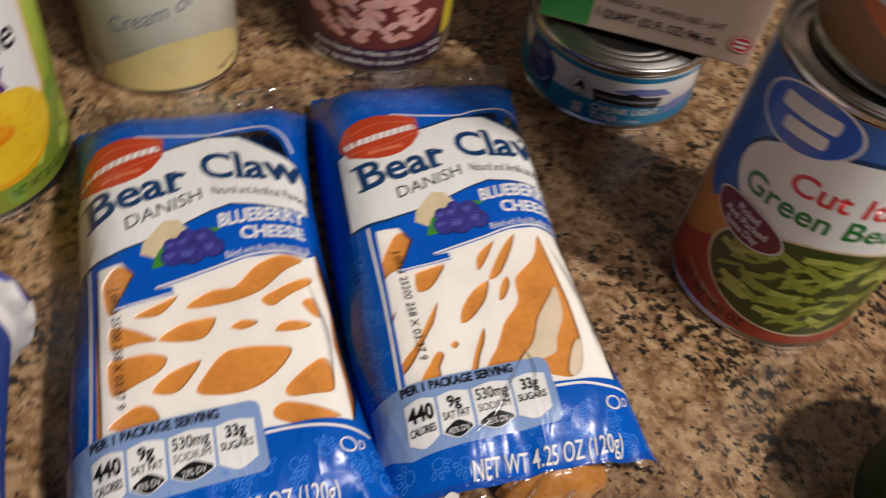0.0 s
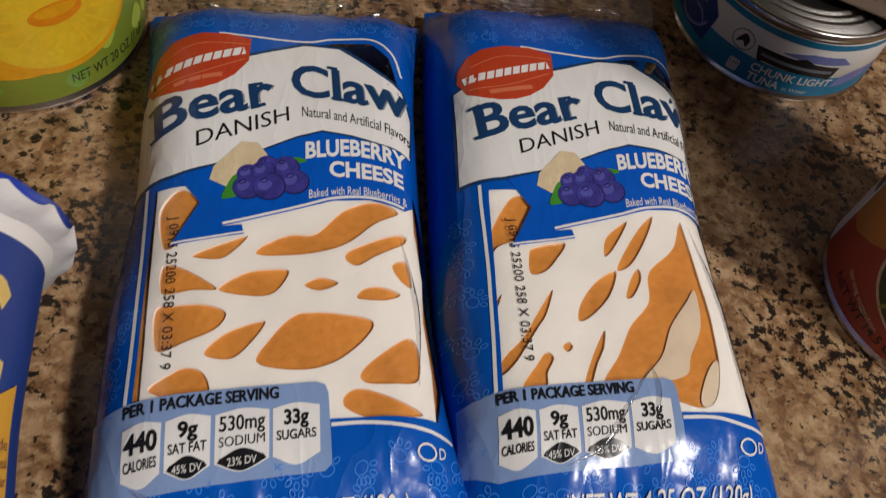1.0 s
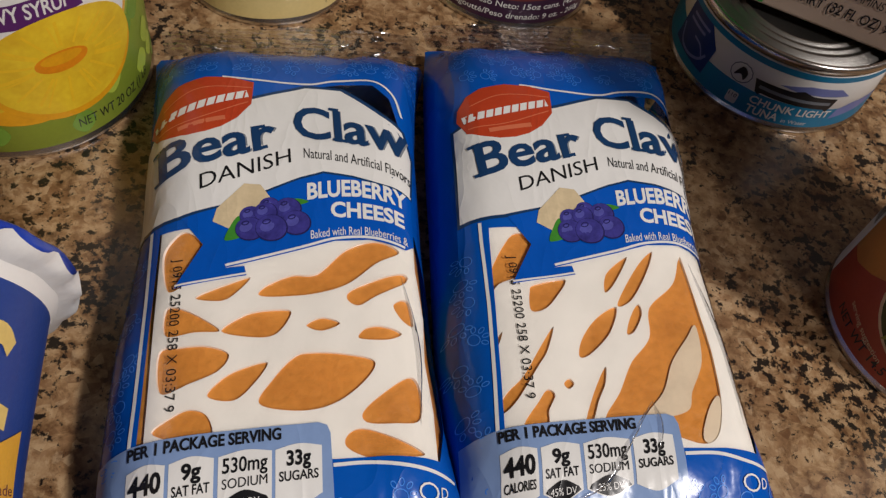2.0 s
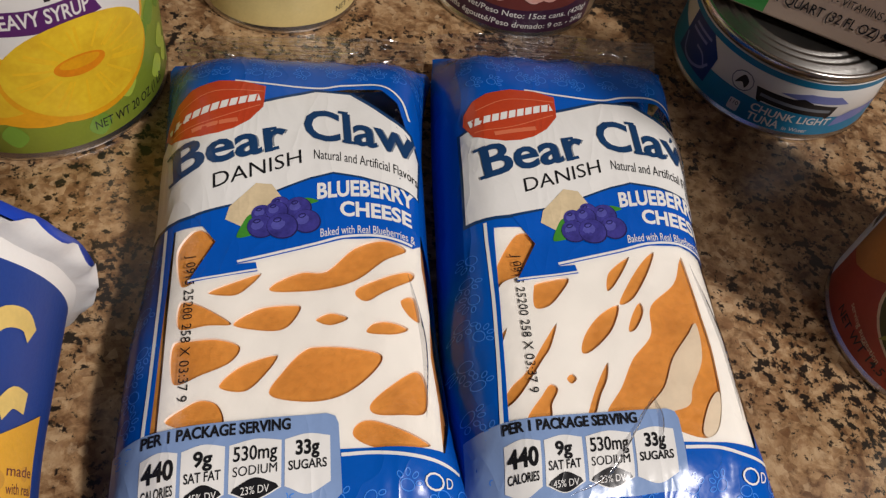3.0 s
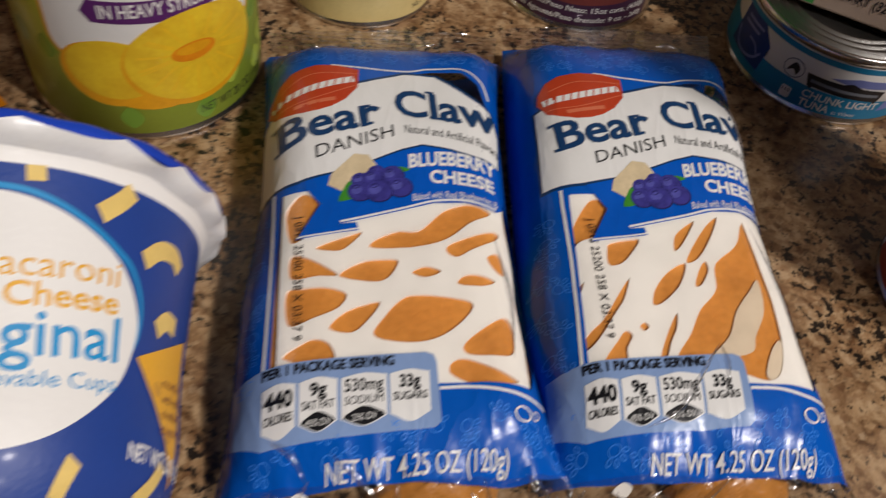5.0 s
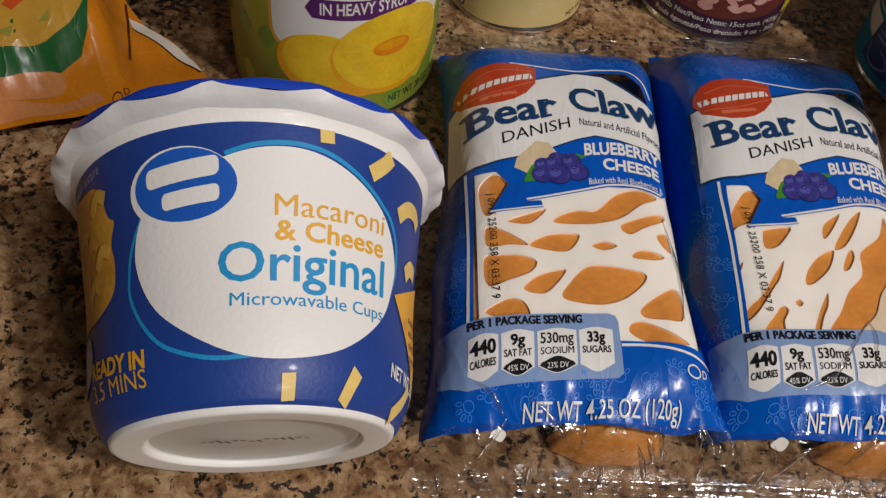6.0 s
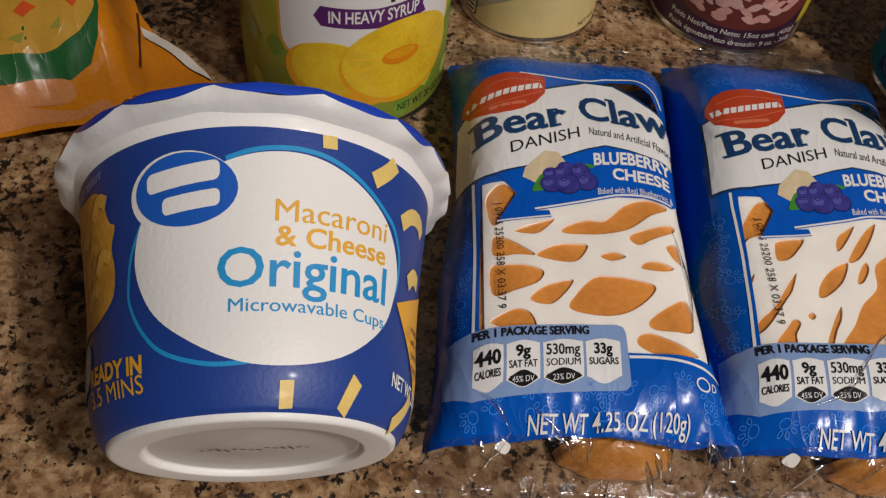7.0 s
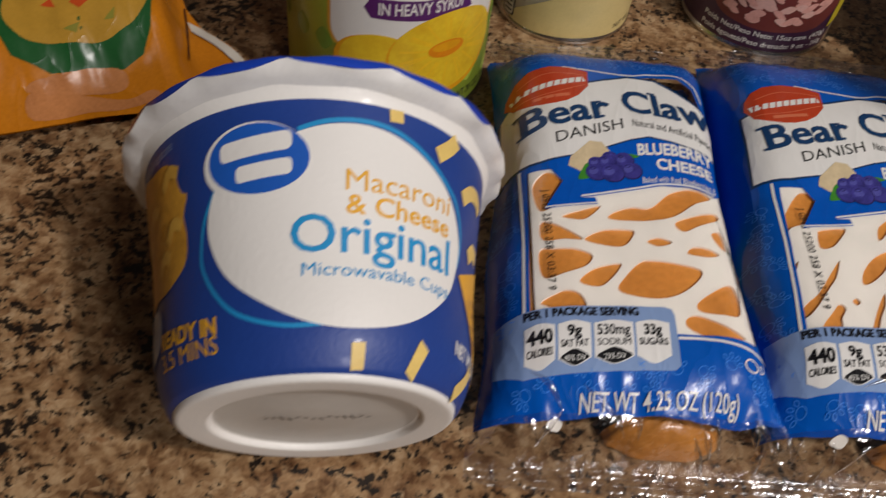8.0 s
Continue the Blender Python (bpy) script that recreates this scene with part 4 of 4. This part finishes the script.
on_can(kidney, on, "lettering", lettering("Poids Net/Peso Neto: 15oz cans. (420g)", (-38, 10.8), (62, 10.8), 2.7, 0.01), 0.2, LABEL_WHITE)
on_can(kidney, on, "lettering", lettering("Poids \u00e9goutt\u00e9/Peso drenado: 9 oz. - 260g", (-38, 5.8), (62, 5.8), 2.7, 0.01), 0.2, LABEL_WHITE)

ORANGE = material("orange_print", (0.70, 0.16, 0.015), vary=0.08, **PAPER)
TAN_BROWN = material("tan_brown_label", (0.30, 0.16, 0.08), vary=0.12, scale=60, **PAPER)
upper, on = steel_can("stacked_can", 133, 193, 113, 34, 98, 0, "tan and orange labelled tin stacked on the green bean tin", group="stacked food cans", base=TAN_BROWN)
on_can(upper, on, "orange_band", flat(smooth_loop([(-70, 22), (-30, 14), (20, 13), (70, 20), (70, 26), (-70, 26)])), 0.12, ORANGE)
on_can(upper, on, "white_band", flat([(-60, 24), (60, 24), (60, 27), (-60, 27)]), 0.2, LABEL_WHITE)
DARK_GREEN = material("dark_green_label", (0.012, 0.05, 0.018), vary=0.15, scale=50, **PAPER)
steel_can("green_can", 181, 86, 0, 38, 44, 0, "low dark green labelled tin standing on the granite", base=DARK_GREEN)

# ---- carton on the tuna tin ----
CARTON = material("carton_beige", (0.56, 0.42, 0.33), rough=0.42, vary=0.06, scale=40, coat=0.1)
CARTON_GREEN = material("carton_green", (0.045, 0.33, 0.06), rough=0.42, vary=0.08, scale=40, coat=0.1)
carton = thing("milk_carton", pose(0.025, 0.2925, 0.0352, 0, 0, -9.66), "beige and green one quart milk carton standing on the tuna tin", "carton")
part("box", slab(0, 0, 0, 0.0953, 0.064, 0.166, 0.0012), CARTON, carton, "beige printed card carton", smooth=False)
face = lambda u, v, lift: Vector((u * 0.001, -lift * 0.001, v * 0.001))  # noqa: E731
laid("green_field", flat([(0.8, 1.0), (23, 1.0), (23.6, 60), (30, 164), (0.8, 164)]), face, 0.15, CARTON_GREEN, carton, (30, 60))
laid("lettering", lettering("1 QUART (32 FL OZ) 946 mL", (25.5, 7.6), (79, 7.6), 4.4, 0.012), face, 0.25, INK, carton, (40, 40))
laid("lettering", lettering("GRADE A - VITAMINS A&D - UHT", (29, 15.4), (80, 15.4), 3.3), face, 0.25, INK, carton, (40, 40))
laid("seal_mark", flat(oval(89, 11.0, 5.6, 4.6, 0, 8)), face, 0.25, TEXT_RED, carton, (40, 40))
laid("seal_ring", rings([(89, 11.0, 5.0, 4.0, 0)], 0.5), face, 0.35, LABEL_WHITE, carton, (40, 40))
laid("seal_bar", many(stroke([(86, 12.0), (92, 12.0)], 1.3), stroke([(86.5, 9.8), (91.5, 9.8)], 1.3)), face, 0.35, LABEL_WHITE, carton, (40, 40))

# ---- macaroni cup, lying on its side ----
CUPP = dict(rough=0.48, coat=0.06, bump=0.10, bump_scale=700)
CUP_BLUE = material("cup_blue", (0.012, 0.050, 0.27), vary=0.08, scale=60, **CUPP)
CUP_WHITE = material("cup_white", (0.86, 0.84, 0.80), vary=0.02, scale=60, **CUPP)
CUP_LINE = material("cup_sky_blue", (0.015, 0.29, 0.62), vary=0.05, **CUPP)
CUP_LOGO = material("cup_logo_blue", (0.012, 0.11, 0.52), vary=0.05, **CUPP)
CUP_YELLOW = material("cup_yellow", (0.82, 0.42, 0.03), vary=0.08, **CUPP)
NOODLE = material("noodle_print", (0.78, 0.56, 0.17), vary=0.10, scale=200, **CUPP)
SCOOP = material("cheesy_print", (0.72, 0.33, 0.035), vary=0.25, scale=120, fine=500, **CUPP)
SCOOP_PALE = material("pale_cheesy_print", (0.80, 0.44, 0.07), vary=0.16, scale=200, **CUPP)
FOIL_BLUE = material("foil_blue", (0.012, 0.06, 0.50), rough=0.32, vary=0.08, bump=0.3, bump_scale=120, coat=0.3)
FOIL_WHITE = material("foil_white", (0.76, 0.75, 0.73), rough=0.35, vary=0.06, bump=0.4, bump_scale=110, coat=0.2)
BASE_GREY = material("cup_base_grey", (0.58, 0.56, 0.52), rough=0.35, vary=0.06, scale=80, bump=0.1)
az, el = radians(115.84), radians(12.4)
way = Vector((math.cos(el) * math.cos(az), math.cos(el) * math.sin(az), math.sin(el)))
side = way.cross(Vector((0, 0, 1))).normalized()
over = side.cross(way)
turned = Matrix((side, -over, way)).transposed().to_4x4()
cup = thing("macaroni_cup", Matrix.Translation((-0.1372, -0.0030, 0.0394)) @ turned, "blue and white paper cup of macaroni lying on its side", "food cup")


def cup_radius(v):
    """The cup's wall: a slight taper with a rounded shoulder above the base."""
    return 39.0 + 14.0 * v / 85 - 1.7 * max(0.0, 1 - v / 9) ** 2 + 1.9 * math.exp(-(((v - 12) / 15) ** 2))


def on_cup(u, v, lift):
    a, r = radians(u) - math.pi / 2, cup_radius(v) + lift
    return Vector((r * math.cos(a), r * math.sin(a), v)) * 0.001


wall = [(36.6, -0.6), (37.4, 0.2)] + [(cup_radius(v), v) for v in (0.8, 1.6, 2.6, 4, 6, 8, 10, 13, 16, 20, 25, 30, 35, 42, 50, 60, 69.6)]
part("cup_wall", lathe(wall, 120), CUP_BLUE, cup, "blue printed paper cup wall")
part("cup_rim", lathe([(50.5, 69.5), (51.0, 70.6), (52.2, 72.6), (53.6, 73.6), (54.8, 74.2), (55.2, 75.4), (54.6, 76.6), (52, 76.6)], 120), CUP_WHITE, cup, "plain white cup rim")
part("cup_base", lathe([(37.6, 0.3), (37.3, -0.8), (36.7, -1.3), (36.0, -1.4), (35.6, -1.4), (29.6, -1.2), (29.2, -1.15), (28.8, -0.9), (28.5, 0.3), (28.3, 0.7), (27.4, 0.8)], 96), CUP_WHITE, cup, "white rolled base ring")
part("base_disc", lathe([(28.2, 0.8), (22, 1.0), (16, 0.9), (11, 0.3), (6, 0.0), (0, 0.0)], 72), BASE_GREY, cup, "grey recessed base disc")
base = lambda u, v, lift: Vector((u * 0.001, v * 0.001, (0.15 - lift) * 0.001))  # noqa: E731
laid("date_stamp", many(*[stroke([(-14 + 2.1 * k, -2.0 - 0.8 * math.sin(k * 0.8) - (k % 3) * 0.5), (-12.8 + 2.1 * k, -3.0 + (k % 4) * 0.9)], 0.6) for k in range(14)]), base, 0.3, INK, cup, (8, 8))
lid = bmesh.new()
rows = []
for r0, v0, wave in ((0, 77.2, 0), (30, 77.4, 0.2), (52, 78.4, 0.2), (56.2, 78.8, 0.5), (57.0, 78.0, 0.5), (56.5, 75.4, 0.5)):
    rows.append([lid.verts.new((r0 * 0.001 * math.cos(2 * math.pi * i / 120), r0 * 0.001 * math.sin(2 * math.pi * i / 120), (v0 + wave * math.sin(i * 0.9) * math.sin(i * 0.37)) * 0.001)) for i in range(120)] if r0 else [lid.verts.new((0, 0, v0 * 0.001))])
for i in range(120):
    lid.faces.new((rows[0][0], rows[1][i - 1], rows[1][i]))
    for p, q in zip(rows[1:], rows[2:]):
        lid.faces.new((p[i - 1], q[i - 1], q[i], p[i]))
part("lid", lid, FOIL_BLUE, cup, "blue crimped foil lid")
fringe = bmesh.new()
rows = []
for k, (dr, dv) in enumerate(((52.0, 72.5), (54.4, 73.2), (56.4, 74.2), (57.5, 75.3))):
    ring = []
    for i in range(160):
        a = 2 * math.pi * i / 160
        wob = noise.noise((math.cos(a) * 3.2, math.sin(a) * 3.2, 2.0)) * 1.6
        scallop = (1.0 - 2.0 * abs(math.sin(9.5 * a + 1.6 * math.sin(2 * a)))) * (1.3 + wob)
        r = (dr + 0.3 * wob * (k > 0)) * 0.001
        ring.append(fringe.verts.new((r * math.cos(a), r * math.sin(a), (dv + (wob * 0.4, wob * 0.4, 0.4 * scallop, scallop + 0.4)[k]) * 0.001)))
    rows.append(ring)
for p, q in zip(rows, rows[1:]):
    for i in range(160):
        fringe.faces.new((p[i - 1], p[i], q[i], q[i - 1]))
part("lid_fringe", fringe, FOIL_WHITE, cup, "wavy white underside of the foil lid")


def on_wall(name, bm, lift, mat, step=(3, 3.5)):
    return laid(name, bm, on_cup, lift, mat, cup, step)


on_wall("sky_line", many(stroke(smooth_line([(-31, 50), (-36.7, 41.4), (-38.6, 34.5), (-38.2, 28.6), (-32.9, 21), (-24.5, 14.6), (-10.9, 10.9), (1.9, 10.8), (16.6, 12.5)]), 1.1)), 0.10, CUP_LINE)
on_wall("sky_line", many(stroke(smooth_line([(-5, 61.2), (2.2, 63.2), (9.4, 64.2), (17.7, 64.4), (26.6, 63.2), (37.1, 59.6), (47.6, 54.4), (53.3, 50.8), (57.6, 44), (57.4, 36), (53, 30)]), 1.3)), 0.10, CUP_LINE)
on_wall("white_panel", flat(smooth_loop([(-5.0, 60.4), (9.4, 63.2), (23.0, 62.6), (37.2, 58.2), (49.7, 51.0), (56.4, 41.7), (56.4, 33.9), (50.0, 23.4), (33.0, 13.4), (12.9, 10.0), (-5.3, 12.2), (-24.1, 21.1), (-33.2, 30.7), (-35.3, 41.0), (-28, 52)], 6)), 0.18, CUP_WHITE)
on_wall("logo_edge", flat(oval(-18.3, 53.7, 17.4, 10.6, -4, 36)), 0.26, CUP_WHITE)
on_wall("logo", flat(oval(-17.5, 54.3, 16.2, 9.5, -4, 36)), 0.32, CUP_LOGO)
on_wall("logo_bar", many(*word_blocks((-29.4, 54.4), (-6.6, 55.8), 5.2), *word_blocks((-24.4, 48.2), (-6.6, 49.2), 4.4)), 0.38, CUP_WHITE)
for words, a, b, h, mat, bold in (("Macaroni", (9.6, 45.3), (49.0, 46.0), 5.5, CUP_YELLOW, 0.0), ("& Cheese", (9.8, 39.2), (49.4, 39.9), 5.1, CUP_YELLOW, 0.016), ("Original", (-7.3, 28.7), (50.7, 29.5), 9.8, CUP_LINE, 0.010), ("Microwavable Cups", (-3.8, 22.6), (50.2, 23.0), 3.3, CUP_LINE, 0.0)):
    on_wall("lettering", lettering(words, a, b, h, bold), 0.34, mat)
noodles = [[(25.2, 66.0), (24.9, 69.5)], [(41.5, 61.4), (47, 65.5), (50.5, 69.0)], [(56.8, 54), (63, 58.0), (70, 58.6), (73.7, 56)], [(65.4, 39.4), (70, 42.5), (76, 42)], [(14.9, 0.8), (14.6, 6.8)], [(35.6, 0.8), (37.5, 5), (39.6, 8.6)], [(64.3, 0.7), (71, 5), (75, 9.6)]]
for pts in noodles:
    on_wall("noodle_picture", many(stroke(smooth_line(pts, 4), 4.6)), 0.28, NOODLE)
on_wall("cheese_picture", flat([(57.7, 31.8), (86, 41), (84, 5)]), 0.34, CUP_YELLOW)
on_wall("cheese_holes", many(oval(68, 26, 2.4, 1.8), oval(76, 16, 2.0, 1.6), oval(80, 28, 2, 1.6)), 0.40, SCOOP)
for k, words in enumerate(("made", "with real", "cheddar", "cheese")):
    on_wall("lettering", lettering(words, (71, 27 - 3.6 * k), (84, 27.5 - 3.6 * k), 2.2), 0.42, MAROON)
on_wall("lettering", lettering("NET WT 2.05 OZ", (56.6, 9.6), (93, 7.4), 3.6, 0.02), 0.36, CUP_WHITE)
on_wall("lettering", lettering("READY IN", (-62.7, 12.8), (-32.4, 11.0), 4.3, 0.04), 0.28, CUP_YELLOW)
on_wall("lettering", lettering("3.5 MINS", (-63, 7.2), (-32.4, 6.4), 4.3, 0.0), 0.28, CUP_YELLOW)
on_wall("scoop_picture", flat(smooth_loop([(-86, 30), (-64, 27.3), (-55, 28.1), (-46.6, 32), (-44.9, 38.9), (-46.0, 44.9), (-43.8, 50.2), (-46.7, 52.3), (-51.9, 61.5), (-64, 63), (-86, 64)], 5)), 0.24, SCOOP)
for k in range(9):
    u, v = -80 + 3.6 * k + (k % 2) * 3, 32 + (k * 11) % 26
    on_wall("noodle_picture", many(stroke(smooth_line([(u - 4, v - 2), (u, v + 2.2), (u + 4.5, v + 0.5)], 4), 3.6)), 0.30 + 0.02 * k, (SCOOP_PALE, SCOOP)[k % 3 == 0])
on_wall("side_badge", flat(smooth_loop([(-84, 12), (-66, 13), (-62, 20), (-68, 25), (-84, 24)])), 0.32, PALE_BLUE)
on_wall("lettering", lettering("for smooth texture", (-78, 63.5), (-49.5, 65.2), 3.0), 0.28, PALE_BLUE)

# ---- soup mix bag ----
BAG = dict(rough=0.22, coat=0.0, bump=0.30, bump_scale=60, crinkle=0.22, crinkle_scale=30, specular=0.35)
BAG_ORANGE = material("bag_orange", (0.45, 0.130, 0.006), vary=0.18, scale=30, tint=(0.54, 0.19, 0.009), **BAG)
BAG_WHITE = material("bag_white", (0.62, 0.58, 0.50), vary=0.04, **BAG)
BOWL = material("bowl_green_print", (0.014, 0.085, 0.022), vary=0.14, scale=40, **BAG)
BROTH = material("broth_print", (0.42, 0.23, 0.03), vary=0.16, scale=70, **BAG)
CARROT = material("roll_print", (0.40, 0.125, 0.035), vary=0.22, scale=60, tint=(0.50, 0.21, 0.075), **BAG)
PEPPER = material("pepper_print", (0.50, 0.07, 0.015), vary=0.1, **BAG)
HERB = material("herb_print", (0.22, 0.20, 0.03), vary=0.1, **BAG)
LINE = material("brown_print_and_fold_shade", (0.07, 0.02, 0.008), vary=0.1, **BAG)
bag = thing("soup_bag", pose(-0.266, 0.119, 0.0, 0, 0, 42.4), "shiny orange plastic bag printed with a green soup bowl", "food bag")


def on_bag(x, y, lift):
    rise = 48 * (1 - math.exp(-max(0.0, y + 11) / 20)) * (1 - 0.35 * max(0.0, (y - 60) / 120))
    across = 0.78 / (1 + math.exp((x - 9) / 1.8)) + 0.22 * max(0.0, min(1.0, (46 - x) / 34))
    crease = 2.4 * noise.noise((x * 0.045, y * 0.05, 0.7)) + 1.2 * noise.noise((x * 0.12, y * 0.10, 3.0))
    return Vector((x, y, 2 + rise * across + crease * min(1.0, rise / 20) + lift)) * 0.001


def on_sack(name, bm, lift, mat, label="", step=(3, 3)):
    return laid(name, bm, on_bag, lift, mat, bag, step, label)


on_sack("bag_front", flat([(-164, -7.4), (-40, -7.6), (-13, -8.2), (3, -7.6), (22, -5.6), (43, -2), (39.5, 8), (31, 27.5), (22, 39), (18, 52), (16, 170), (-164, 170)]), 0, BAG_ORANGE, "shiny orange printed plastic")
under = bmesh.new()
ring = [under.verts.new((x * 0.001, y * 0.001, 0.0008)) for x, y in ((-160, 1), (0, 1), (36, 5), (16, 48), (12, 166), (-160, 166))]
under.faces.new(ring)
for f in bmesh.ops.extrude_face_region(under, geom=under.faces[:])["geom"]:
    if isinstance(f, bmesh.types.BMVert):
        f.co.z += 0.0012
part("bag_back", under, BAG_ORANGE, bag)
on_sack("bowl_picture", flat([(3.0, 26), (2.6, 20), (-0.3, 10.7), (-5.2, 3.6), (-13.6, 0.8), (-25.6, 1.0), (-40, 2.0), (-52, 8), (-58, 24), (-50, 34), (-10, 34)]), 0.3, BOWL, "dark green printed bowl")
on_sack("broth_picture", flat(smooth_loop([(-52, 22), (-46, 12), (-34, 9.6), (-22.5, 8.8), (-14, 9.6), (-4.4, 14.5), (1.4, 22.4), (-4, 36), (-26, 42), (-46, 34)], 5)), 0.5, BROTH, "yellow printed broth")
for loop in ([(-27.6, 22.4), (-23.1, 24.9), (-19.1, 22.1), (-24.4, 19.4)], [(-9.6, 24.6), (-4.6, 22.2), (-6.6, 20.2)], [(-38, 24), (-34, 26), (-33, 22)]):
    on_sack("pepper_picture", flat(loop), 0.7, PEPPER)
for loop in ([(-16.7, 14.2), (-11.7, 18.2), (-13.0, 14.2)], [(-31.9, 13.4), (-25.5, 15.3), (-27.5, 11.7)], [(-15, 26), (-11, 28), (-12, 24)]):
    on_sack("herb_picture", flat(loop), 0.7, HERB)
on_sack("roll_picture", flat(smooth_loop([(-48, 0.4), (-37.4, 1.3), (-25.4, 1.8), (-17.5, 1.4), (-13.0, -0.8), (-15.4, -3.9), (-28.1, -3.9), (-48, -1.6)], 4)), 0.8, CARROT, "pink brown printed bread roll")
on_sack("roll_picture", flat(smooth_loop([(-50, -1.6), (-38.9, -1.8), (-28.2, -4.2), (-14.8, -5.7), (-4.7, -4.4), (-2.0, -6.2), (-17.5, -7.4), (-29.7, -7.0), (-50, -6.4)], 4)), 0.6, CARROT)
on_sack("white_margin", flat([(16.8, 41.5), (21.8, 38.6), (30.4, 27.2), (37.0, 14.6), (39.2, 8.0), (34.5, 12.3), (30.0, 18.0), (24.6, 25.6), (17.4, 34.9)]), 0.3, BAG_WHITE)
on_sack("brown_line", many(stroke(smooth_line([(17.2, 35.0), (25, 25.4), (30.2, 17.9), (34.7, 12.3), (38.6, 7.6)]), 0.55)), 0.45, LINE)
# dark stroke painted along the bag's fold as the shade in the crease
on_sack("fold_shade", many(stroke(smooth_line([(17.4, 50), (15.4, 32), (12.4, 13)]), 0.7)), 1.2, LINE, step=(1, 2))
on_sack("kosher_mark", rings([(3.6, -6.0, 2.2, 1.05, 18)], 0.3), 0.5, LINE)
on_sack("lettering", lettering("D", (6.6, -5.4), (8.8, -4.0), 1.6), 0.5, LINE)
